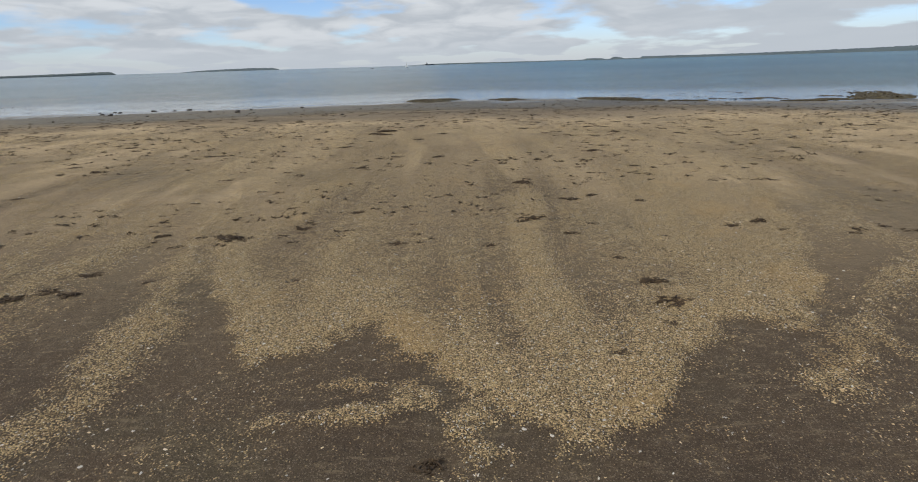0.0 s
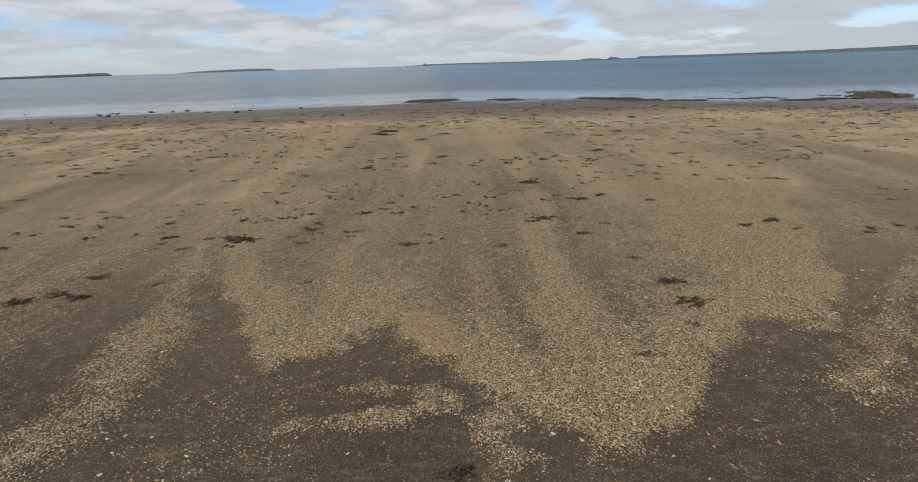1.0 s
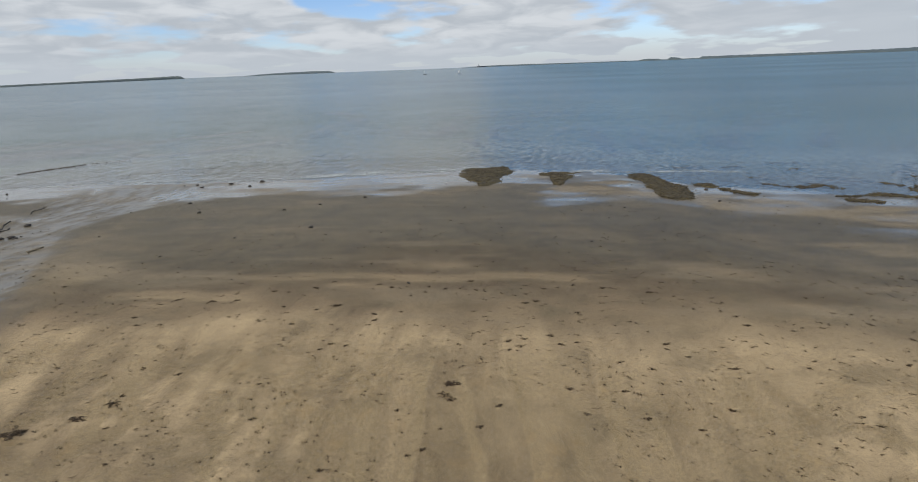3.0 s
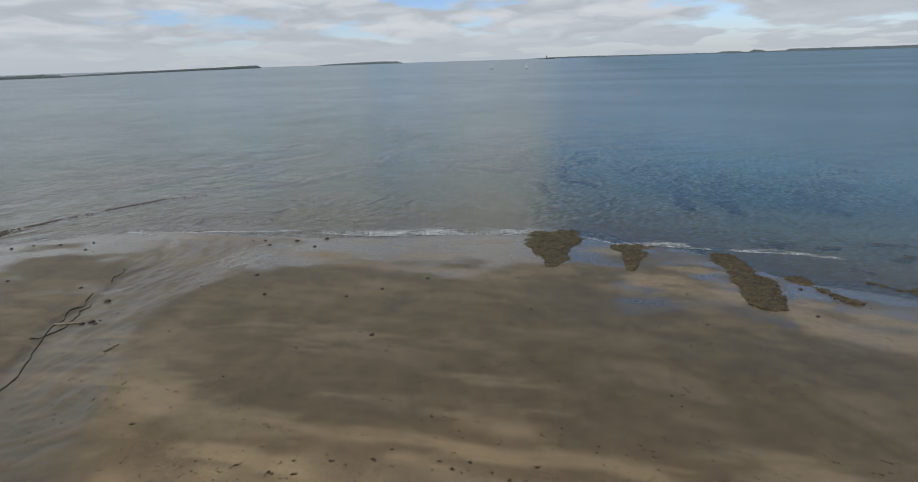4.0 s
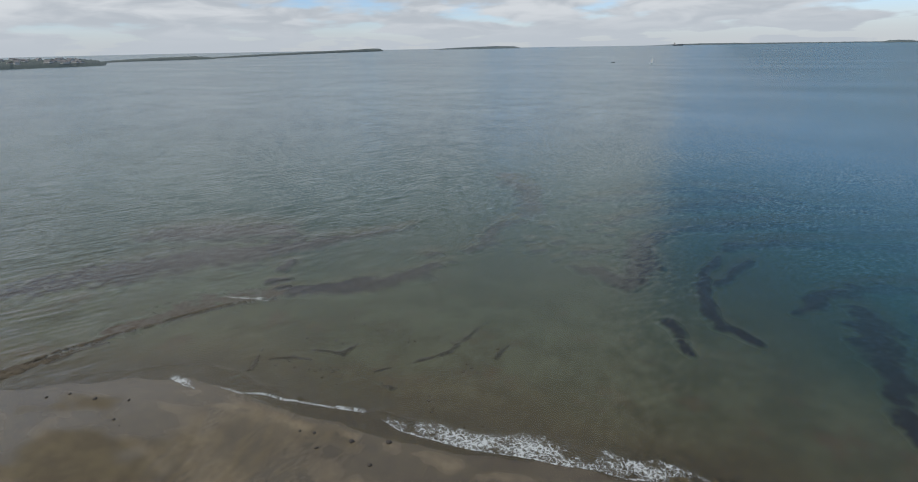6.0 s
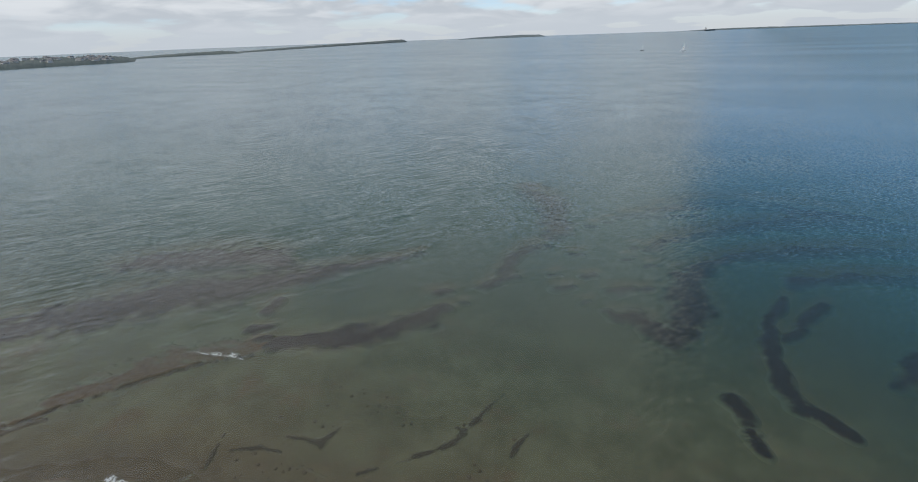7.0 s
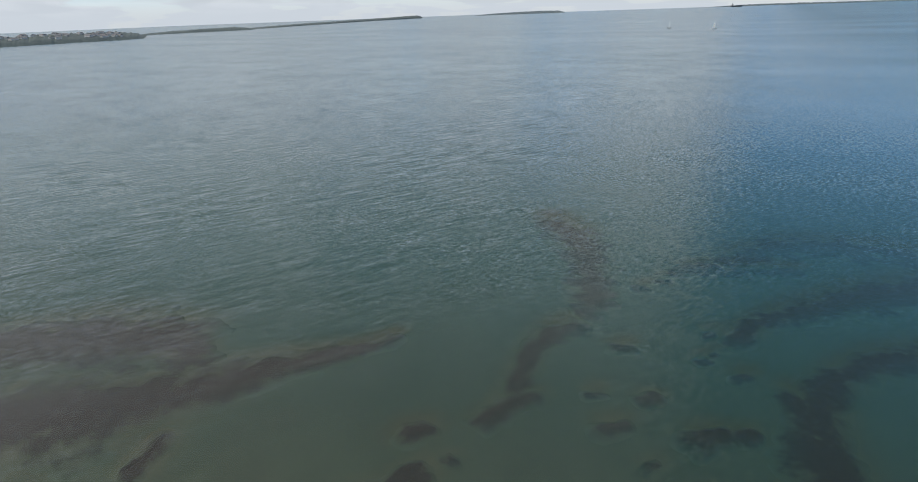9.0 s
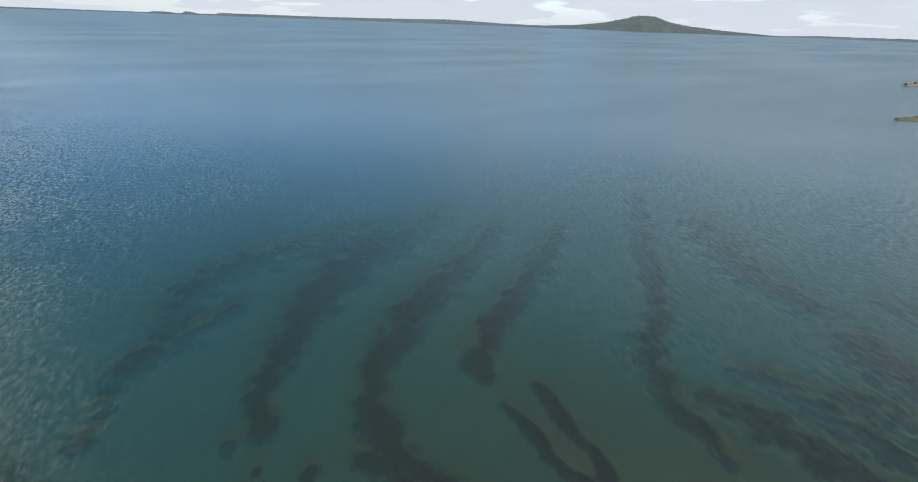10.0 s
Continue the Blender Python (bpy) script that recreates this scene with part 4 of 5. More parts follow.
for x0, y0, r0, k in ((-24.0, 92.0, 1.0, 131), (-21.8, 96.6, 0.8, 132), (-20.2, 89.2, 0.6, 133), (-17.0, 94.3, 1.1, 134), (-14.4, 95.6, 0.8, 135), (-38.0, 84.0, 1.2, 136), (-35.0, 80.0, 0.7, 137), (-34.2, 82.6, 0.6, 138), (-52.6, 67.2, 0.9, 139), (-25.8, 103.6, 0.9, 140), (-26.3, 95.5, 0.7, 141), (-18.3, 110.3, 0.6, 142), (-26.3, 117.4, 0.9, 147), (-50.6, 65.6, 0.8, 148), (-18.6, 105.2, 0.6, 149), (-14.8, 103.9, 0.7, 150), (-29.9, 111.8, 0.9, 151), (-32.0, 110.0, 0.8, 152), (-24.6, 120.8, 0.7, 153), (-17.6, 106.6, 0.5, 154)):
    reef([(x0 - r0 * 0.5, y0 - r0 * 0.4), (x0 + r0 * 0.5, y0 + r0 * 0.5)], [r0, r0 * 0.9], k, PATCH, 0.4, 0.6)


build_sea()


def lump_mesh(seed, squash=0.6):
    """A small broken stone of some thirty faces."""
    rng = random.Random(seed)
    bm = bmesh.new()
    bmesh.ops.create_icosphere(bm, subdivisions=1, radius=1.0)
    for v in bm.verts:
        v.co *= rng.uniform(0.72, 1.12)
        v.co.z *= squash
    me = bpy.data.meshes.new("stone")
    bm.to_mesh(me)
    bm.free()
    return me


LUMPS = []
for k in range(6):
    me = lump_mesh(200 + k)
    LUMPS.append((coords(me), np.array([list(p.vertices) for p in me.polygons])))
    bpy.data.meshes.remove(me)


def joined_lumps(name, places, material_, seed):
    """Many small stones in one mesh: places are (x, y, z, size)."""
    rng = random.Random(seed)
    vs, fs, n = [], [], 0
    for x, y, z, r in places:
        co, faces = LUMPS[rng.randrange(6)]
        a = rng.uniform(0, 6.283)
        c, s_ = math.cos(a), math.sin(a)
        k = np.array([rng.uniform(0.8, 1.4), rng.uniform(0.7, 1.1), rng.uniform(0.6, 1.1)]) * r
        p = co * k
        p = np.stack([p[:, 0] * c - p[:, 1] * s_, p[:, 0] * s_ + p[:, 1] * c, p[:, 2]], -1) + (x, y, z)
        vs.append(p)
        fs.append(faces + n)
        n += len(co)
    return mesh_of(name, np.concatenate(vs), np.concatenate(fs), material_, False)


def outcrop(pts, widths, height, seed, label, cobbles=220, mat_=None, size=(0.06, 0.17), step=0.16, top=None, rough=0.6, gaps=0.0):
    """A rock outcrop: a low base and loose cobbles bedded on it."""
    root = new("rock_outcrop")
    base = part("base_rock", mound(pts, widths, height, step, seed, mat_ or REEF_ROCK, rough=rough, freq=0.8, crag=0.16, top=top, gaps=gaps), root)
    rng = random.Random(seed)
    co = coords(base.data)
    under = land_z(co[:, 0].astype(float), co[:, 1].astype(float))
    good = np.where(co[:, 2] > under + 0.04)[0]
    if len(good) and cobbles:
        places = []
        for _ in range(cobbles):
            x, y, z = co[good[rng.randrange(len(good))]]
            places.append((x + rng.uniform(-0.2, 0.2), y + rng.uniform(-0.2, 0.2), z, size[0] + (size[1] - size[0]) * rng.random() ** 1.8))
        for _ in range(cobbles // 5):
            x, y, z = co[good[rng.randrange(len(good))]]
            x, y = x + rng.gauss(0, 0.55), y + rng.gauss(0, 0.55)
            places.append((x, y, float(land_z(np.array([x]), np.array([y]))[0]) + 0.01, rng.uniform(size[0], size[1] * 0.6)))
        tagged(part("cobbles", joined_lumps("cobbles", places, COBBLE, seed), root, "loose weed-stained cobbles"), kind="stuff")
    return tagged(root, label, "rock", "shore rocks")


outcrop([(0.9, 41.8), (0.9, 44.4), (0.6, 47.2), (0.5, 49.8)], [0.5, 1.4, 2.3, 3.1], 0.13, 301, "triangular outcrop of olive-brown weedy rock at the waterline", 900, rough=0.4, size=(0.03, 0.13))
outcrop([(7.8, 42.2), (7.7, 45.0), (7.5, 47.8)], [0.4, 1.0, 1.5], 0.09, 302, "low patch of brown weedy rock in wet sand", 520, rough=0.7, size=(0.03, 0.12))
outcrop([(15.5, 36.6), (16.1, 40.0), (16.2, 43.6), (15.3, 47.6)], [1.2, 1.5, 1.5, 1.1], 0.16, 303, "long bank of brown cobbles and weed running to the water", 1000, size=(0.03, 0.13))
outcrop([(19.6, 42.6), (20.2, 41.9)], [0.7, 0.7], 0.12, 304, "small round weedy rock in a shallow pool", 160, size=(0.03, 0.10))
for k, (pts, widths, label) in enumerate((
        ([(20.4, 41.0), (21.2, 39.6), (22.0, 38.2)], [0.4, 0.75, 0.5], "flat dark rock at the edge of wet sand"),
        ([(24.6, 42.6), (27.0, 41.4), (29.0, 42.0)], [0.4, 0.7, 0.4], "low weedy rock awash in a tide pool"),
        ([(29.6, 48.6), (31.4, 50.0)], [0.6, 0.6], "low dark rock awash at the waterline"),
        ([(28.0, 36.4), (29.6, 35.8)], [0.4, 0.45], "flat brown rock in a tide pool"),
        ([(28.2, 37.8), (31.5, 38.6), (33.4, 37.2)], [0.4, 0.55, 0.4], "flat brown rock in a tide pool"),
        ([(30.4, 45.6), (33.0, 44.4), (34.6, 41.6)], [0.4, 0.6, 0.4], "broken chain of weedy rocks in shallow water"),
        ([(28.0, 43.2), (29.6, 41.0)], [0.7, 0.6], "low mound of weedy stones in shallow water"),
        ([(24.6, 45.6), (25.8, 45.0)], [0.35, 0.35], "low dark rock awash at the waterline"),
        ([(19.2, 50.6), (22.4, 51.3)], [0.6, 0.7], "green weedy rock awash beyond the foam"),
        ([(24.0, 50.4), (25.8, 50.9)], [0.35, 0.4], "low dark rock awash at the waterline"),
        ([(29.4, 52.6), (32.6, 52.0)], [0.6, 0.5], "low dark rock awash at the waterline"))):
    outcrop(pts, [w * (0.62 if pts[0][1] < 47 else 0.7) for w in widths], 0.05 if pts[0][1] < 47 else 0.34, 340 + k, label, 260, WEEDY if pts[0][1] > 47 else REEF_ROCK, rough=1.1, gaps=0.9, size=(0.03, 0.13), step=0.12, top=None if pts[0][1] < 47 else -0.07)
outcrop([(36.0, 37.8), (38.6, 42.5), (41.4, 48.6), (47, 54)], [1.6, 2.4, 2.4, 1.4], 0.18, 310, "large bank of olive-brown reef rock reaching into the sea", 620)
outcrop([(43, 40), (52, 43), (66, 44)], [1.8, 2.6, 3.0], 0.24, 311, "wide low shelf of brown reef rock", 300, step=0.3)
outcrop([(-66, 32.5), (-62.8, 37.2), (-60.6, 41.2), (-59.4, 44.2), (-57.8, 47.4)], [3.0, 2.2, 1.0, 0.45, 0.25], 0.18, 312, "flat brown rock ledge with a cracked seaward edge", 160, LEDGE, top=0.06)
outcrop([(-60.4, 48.4), (-58.0, 54.0), (-55.0, 59.8), (-50.8, 64.0)], [1.8, 3.2, 3.2, 2.0], 0.14, 313, "reddish-brown rock shelf just awash beyond the sand", 0, SHELF, step=0.2, top=-0.08, rough=0.9)
reef([(-62.0, 40.0), (-60.8, 44.6), (-58.8, 48.2), (-57.0, 51.8), (-54.9, 55.6), (-52.7, 59.4), (-48.8, 62.6)], [0.35, 0.32, 0.22, 0.16, 0.2, 0.2, 0.14], 328, "thin dark edge of a rock shelf just breaking the surface", 0.5, 1.6, 0.14, 0.02, LEDGE)
def shallows_rubble():
    rng = random.Random(330)
    places = []
    while len(places) < 170:
        x, y = rng.uniform(-46, -16), rng.uniform(49, 63)
        clump = float(fbm(np.array([x * 0.28]), np.array([y * 0.5]), 4, 331)[0])
        if clump < 0.59:
            continue
        z = float(land_z(np.array([x, x]), np.array([y, y]))[0])
        r = rng.choice((0.04, 0.06, 0.08, 0.12, 0.2))
        places.append((x, y, min(z + r * 0.1, -0.03), r))
    tagged(new("rubble", joined_lumps("rubble", places, LEDGE, 332)), "small weedy stones strewn over the drowned shallows", "stones", kind="stuff")


shallows_rubble()
outcrop([(237, 115.5), (250, 108), (272, 98), (310, 80)], [3.0, 8.0, 14.0, 22.0], 3.4, 315, "low green-topped spit ending in dark boulders", 160, mat_=TURF, size=(0.3, 0.9), step=0.9, top=0.55, rough=0.35)
outcrop([(433, 148.5), (458, 141), (500, 128), (560, 110)], [4, 13, 24, 34], 4.8, 316, "far pale gravel point with boulders on its crown", 120, mat_=GRAVEL, size=(0.6, 1.8), step=1.6, top=0.9, rough=0.3)


# ---- far land ----
def polar(az, dist):
    return dist * math.sin(radians(az)), dist * math.cos(radians(az))


def far_land(name, profile, depth, seed, mat_, n=260, rough=0.35):
    """A coast seen from the sea: rows of (bearing, distance, height) give the shore and the skyline behind it."""
    az = np.linspace(profile[0][0], profile[-1][0], n)
    dist = np.interp(az, [p[0] for p in profile], [p[1] for p in profile])
    top = np.interp(az, [p[0] for p in profile], [p[2] for p in profile])
    trees = fbm(az * 9, 0 * az, 4, seed) * 0.8 + value_noise(az * 40, 0 * az, seed + 3) * 0.5
    verts, rows = [], (0.0, 0.06, 0.3, 0.62, 1.0, 1.5)
    shape = (-1.0, 0.34, 0.62, 0.86, 1.0, 0.5)
    for k, r in enumerate(rows):
        rel = np.maximum(0.02, 1 + rough * (fbm(az * 14 + 7 * k, 0 * az + k, 3, seed + k) - 0.5)) * shape[k]
        z = top * rel * (1 + rough * 0.8 * (trees - 0.65) * (k > 0)) if k else np.full(n, -4.0)
        d = dist + depth * r + dist * 0.003 * (fbm(az * 3, 0 * az + k, 3, seed + 20 + k) - 0.5)
        verts.append(np.stack([d * np.sin(np.radians(az)), d * np.cos(np.radians(az)), z], -1))
    idx = np.arange(n * len(rows)).reshape(len(rows), n)
    faces = np.stack([idx[:-1, :-1], idx[:-1, 1:], idx[1:, 1:], idx[1:, :-1]], -1).reshape(-1, 4)
    me = mesh_of(name, np.concatenate(verts), faces, mat_, True)
    return me


def land_thing(name, *args):
    profile, depth, seed, mat_, label, category = args[:6]
    return tagged(new(name, far_land(name, profile, depth, seed, mat_, *args[6:])), label, category, kind="structure" if category == "backdrop" else "")


def house_mesh(w, d, h, r):
    bm = bmesh.new()
    bmesh.ops.create_cube(bm, size=1.0, matrix=Matrix.Translation((0, 0, h / 2)) @ Matrix.Diagonal((w, d, h, 1)))
    me = bpy.data.meshes.new("house_walls")
    bm.to_mesh(me)
    bm.free()
    me.materials.append(WALLS)
    v = [(-w / 2 - .4, -d / 2 - .4, h), (w / 2 + .4, -d / 2 - .4, h), (w / 2 + .4, d / 2 + .4, h), (-w / 2 - .4, d / 2 + .4, h), (-w / 2 - .4, 0, h + r), (w / 2 + .4, 0, h + r)]
    roof = bpy.data.meshes.new("roof")
    roof.from_pydata(v, [], [(0, 1, 5, 4), (2, 3, 4, 5), (0, 4, 3), (1, 2, 5), (3, 2, 1, 0)])
    roof.materials.append(ROOFS)
    return me, roof


def headland():
    root = new("headland")
    profile = [(-96, 1150, 13), (-80, 1200, 14), (-68, 1330, 13), (-63, 1400, 16), (-59.0, 1450, 14), (-57.7, 1470, 9), (-57.1, 1480, 1)]
    part("wooded_slope", far_land("wooded_slope", profile, 220, 401, HAZY_BUSH, 420, 0.5), root)
    rng = random.Random(5)
    kinds = [house_mesh(11, 9, 3.2, 2), house_mesh(14, 9, 3.5, 2), house_mesh(9, 8, 5, 2)]
    for _ in range(90):
        az = rng.uniform(-80, -58.8)
        r = rng.uniform(0.08, 0.8)
        dist = float(np.interp(az, [p[0] for p in profile], [p[1] for p in profile])) + 220 * r
        hgt = float(np.interp(az, [p[0] for p in profile], [p[2] for p in profile])) * float(np.interp(r, [0, .06, .3, .62, 1], [0, .34, .62, .86, 1]))
        walls, roof = kinds[rng.randrange(3)]
        ob = part("house", walls, root, "pale house with a grey roof among trees")
        ob.matrix_basis = pose(*polar(az, dist), hgt - 0.5, 0, 0, rng.uniform(0, 180))
        part("roof", roof, ob)
    return tagged(root, "wooded headland with pale houses scattered along its slope", "headland")


headland()
# no haze in the air here: the islands' base colours carry it
land_thing("island", [(-57.6, 1850, 1), (-56.5, 1880, 4), (-53, 1960, 8), (-50, 2000, 9), (-49, 2010, 6), (-48.4, 2020, 1)], 160, 411, HAZY_BUSH, "low green point with dark trees along the shore", "headland", 240, 0.4)
land_thing("island", [(-48.6, 2150, 2), (-46.5, 2250, 5), (-42, 2700, 8), (-38, 3200, 11), (-35, 3550, 15), (-33.6, 3750, 18), (-32.9, 3800, 16), (-32.6, 3850, 1)], 200, 412, HAZY_BUSH, "long low wooded headland ending in a blunt cliff", "headland", 300, 0.25)
land_thing("island", [(-27.5, 4300, 0.5), (-26, 4300, 9), (-24, 4300, 14), (-21, 4300, 18), (-19.2, 4300, 15), (-18.6, 4300, 1)], 150, 413, HAZY_HILLS, "low flat-topped island on the horizon", "island", 200, 0.2)
land_thing("island", [(-6, 4650, 0.5), (-3.4, 4650, 8), (-1, 4650, 11), (4, 4650, 8), (12, 4650, 5), (24, 4650, 10)], 60, 414, HAZY_HILLS, "faint strip of land along the horizon", "backdrop", 300, 0.5)
land_thing("island", [(12.0, 4350, 1), (12.6, 4350, 14), (14.0, 4350, 13), (14.5, 4350, 2)], 60, 415, HAZY_HILLS, "small rounded green islet far off", "island", 60, 0.3)
land_thing("island", [(14.7, 4350, 1), (15.2, 4350, 20), (15.8, 4350, 16), (16.4, 4350, 1)], 60, 416, HAZY_HILLS, "small humped green islet far off", "island", 60, 0.3)
land_thing("island", [(17.5, 4300, 2), (17.9, 4300, 18), (20, 4300, 17), (26, 4300, 16), (31, 4280, 19), (34, 4250, 22), (37, 4250, 27), (39.5, 4250, 30), (42, 4250, 24), (45, 4250, 16), (50, 4250, 12), (54, 4250, 8)], 200, 417, HAZY_HILLS, "long low cliffed island with paler slopes", "island", 360, 0.25)
land_thing("volcanic_island", [(45.45, 4050, 1), (49.45, 4050, 14), (52.45, 4050, 28), (54.95, 4050, 52), (56.65, 4050, 80), (57.45, 4050, 97), (58.05, 4050, 107), (58.65, 4050, 102), (59.15, 4050, 106), (59.75, 4050, 95), (60.75, 4050, 70), (62.45, 4050, 47), (65.45, 4050, 24), (68.45, 4050, 10), (70.45, 4050, 1)], 450, 418, HAZY_BUSH, "dark green volcanic island with a broad shield and notched cone", "island", 300, 0.14)
land_thing("island", [(70, 4500, 1), (73, 4500, 12), (80, 4500, 16), (95, 4500, 20)], 150, 419, HAZY_HILLS, "faint low land beyond the channel", "backdrop", 160, 0.3)


# ---- boats ----
def hull_mesh(length, beam, height, mat_):
    bm = bmesh.new()
    rings = []
    for k in range(9):
        u = k / 8
        half = beam / 2 * (math.sin(math.pi * min(1, 0.12 + u * 0.95)) ** 0.6 if u < 0.99 else 0.02)
        lift = 0.25 * height * (u - 0.4) ** 2 * 4
        rings.append([bm.verts.new((length * (u - 0.5), s_ * half * f, z * height + (lift if z > 0.5 else 0))) for s_, f, z in ((-1, 1, 1), (-1, .7, .1), (0, 0, -.25), (1, .7, .1), (1, 1, 1))])
    for a, b in zip(rings, rings[1:]):
        for i in range(4):
            bm.faces.new((a[i], b[i], b[i + 1], a[i + 1]))
        bm.faces.new((a[4], b[4], b[0], a[0]))
    bm.faces.new(rings[0])
    me = bpy.data.meshes.new("hull")
    bm.to_mesh(me)
    bm.free()
    me.materials.append(mat_)
    return me


def pole_mesh(name, a, b, r, mat_, sides=6):
    bm = bmesh.new()
    a, b = Vector(a), Vector(b)
    m = Matrix.Translation((a + b) / 2) @ (b - a).to_track_quat("Z", "Y").to_matrix().to_4x4()
    bmesh.ops.create_cone(bm, cap_ends=True, segments=sides, radius1=r, radius2=r * 0.6, depth=(b - a).length, matrix=m)
    me = bpy.data.meshes.new(name)
    bm.to_mesh(me)
    bm.free()
    me.materials.append(mat_)
    return me


def yacht(x, y, turn, size, mat_, sail, label):
    root = new("yacht")
    part("hull", hull_mesh(size, size * 0.3, size * 0.11, mat_), root)
    part("mast", pole_mesh("mast", (size * 0.06, 0, size * 0.1), (size * 0.06, 0, size * 1.25), size * 0.014, HULL), root)
    part("boom", pole_mesh("boom", (size * 0.06, 0, size * 0.22), (-size * 0.4, 0, size * 0.2), size * 0.01, HULL), root)
    if sail:
        v = [(size * 0.05, 0.03, size * 0.24), (-size * 0.38, 0.25, size * 0.23), (-size * 0.12, 0.2, size * 0.75), (size * 0.05, 0.03, size * 1.2)]
        v += [(a, b + 0.03, c) for a, b, c in v]
        me = bpy.data.meshes.new("sail")
        me.from_pydata(v, [], [(0, 1, 2, 3), (7, 6, 5, 4), (0, 4, 5, 1), (1, 5, 6, 2), (2, 6, 7, 3), (3, 7, 4, 0)])
        me.materials.append(SAILCLOTH)
        part("sail", me, root)
    root.matrix_world = pose(x, y, -0.1, 0, 0, turn)
    return tagged(root, label, "yacht", "yachts at sea")


yacht(-85, 850, 20, 6.8, HULL, True, "small white yacht under sail on open water")
yacht(-146, 890, 160, 7.0, DARK_HULL, False, "small dark yacht with bare mast on open water")


def ship(x, y, turn):
    root = new("cargo_ship")
    part("hull", hull_mesh(70, 12, 7, DARK_HULL), root)
    bm = bmesh.new()
    for cx, w, h in ((-22, 12, 12), (-24, 7, 17)):
        bmesh.ops.create_cube(bm, size=1.0, matrix=Matrix.Translation((cx, 0, 6 + h / 2)) @ Matrix.Diagonal((w, 9, h, 1)))
    me = bpy.data.meshes.new("bridge")
    bm.to_mesh(me)
    bm.free()
    me.materials.append(HULL)
    part("bridge", me, root)
    root.matrix_world = pose(x, y, 0, 0, 0, turn)
    return tagged(root, "distant dark cargo ship with a pale bridge", "ship")


ship(*polar(-3.5, 4200), 10)


# ---- beach litter ----
def strand_mesh(seed, radius, strands, thick):
    """A tuft of dried seaweed: crossed limp strands with a few leafy lumps."""
    rng = random.Random(seed)
    vs, fs = [], []
    for _ in range(strands):
        a = rng.uniform(0, 6.283)
        r = radius * rng.random() ** 0.7
        x, y = r * math.cos(a), 0.55 * r * math.sin(a)
        turn, z = rng.uniform(0, 6.283), thick * rng.uniform(0.3, 1.6)
        n0, steps = len(vs), 5
        w = thick * rng.uniform(0.35, 0.9)
        for k in range(steps):
            u = k / (steps - 1)
            ww = w * (1 - 0.6 * u)
            px, py = -math.sin(turn) * ww, math.cos(turn) * ww
            zz = z * (1 - u * 0.8) + thick * 0.25
            vs += [(x + px, y + py, zz - ww * 0.4), (x, y, zz + ww * 0.8), (x - px, y - py, zz - ww * 0.4)]
            x, y = x + math.cos(turn) * radius * 0.16, y + math.sin(turn) * radius * 0.12
            turn += rng.uniform(-0.9, 0.9)
        for k in range(steps - 1):
            b = n0 + 3 * k
            for i in range(3):
                j = (i + 1) % 3
                fs.append((b + i, b + j, b + 3 + j, b + 3 + i))
    return mesh_of("seaweed", vs, fs, WEED, True)


def rest(x, y):
    return float(lie_z(x, y))


TUFTS = [tagged(new("seaweed_clump", strand_mesh(500 + k, 0.10, 22 + 5 * k, 0.010)), "tangled clump of dark brown dried seaweed on sand", "seaweed", "seaweed clumps") for k in range(6)]
placed = 0


def put_tuft(x, y, size, turn):
    global placed
    k, fresh = placed % 6, placed < 6
    m = pose(x, y, rest(x, y) - 0.003, 0, 0, turn) @ Matrix.Scale(size, 4)
    if fresh:
        TUFTS[k].matrix_world = m
        ob = TUFTS[k]
    else:
        ob = TUFTS[k].copy()
        scene.collection.objects.link(ob)
        ob.matrix_world = m
    placed += 1
    return ob


# the clumps that stand out near the start
for x, y, size in ((4.19, 0.92, 0.8), (4.31, 1.01, 1.3), (2.27, 0.87, 0.9), (1.76, 0.58, 1.2), (1.60, 0.70, 0.8), (4.88, -0.48, 1.0), (4.89, -0.79, 1.2), (4.79, -0.02, 0.7), (4.43, -1.34, 0.5), (3.57, -2.06, 0.8), (2.64, 1.36, 0.9),
                   (1.83, 9.04, 2.6), (1.7, 8.5, 2.2), (1.9, 8.3, 1.8), (1.03, -0.13, 0.9), (1.15, -0.49, 0.9), (0.8, -0.56, 1.0), (1.05, 0.75, 0.8), (3.13, 0.42, 0.9), (3.9, 0.3, 0.8), (4.57, 0.58, 0.7), (6.22, 0.76, 0.9), (5.92, 0.64, 0.7),
                   (4.37, 2.61, 1.0), (4.78, -1.06, 0.6), (-7.4, 7.6, 2.6), (-7.9, 6.9, 2.4), (-9.0, 6.2, 3.4), (-3.3, 14.3, 2.2), (5.77, 4.97, 1.3), (4.36, 2.55, 1.2)):
    put_tuft(x, y, size * 0.88, random.uniform(-25, 25))
drift = random.Random(77)
while placed < 260:
    x, y = drift.gauss(1.5, 7.5), drift.uniform(-1.0, 17)
    lane = float(fbm(np.array([x * 0.35]), np.array([y * 0.7]), 2, 91)[0])
    if abs(x - 2) > 3.2 + 0.95 * (y + 3.5) or lane < 0.44:
        continue
    put_tuft(x, y, drift.choice((0.35, 0.5, 0.6, 0.8, 1.05)) * (0.8 + 0.03 * y), drift.uniform(-40, 40))


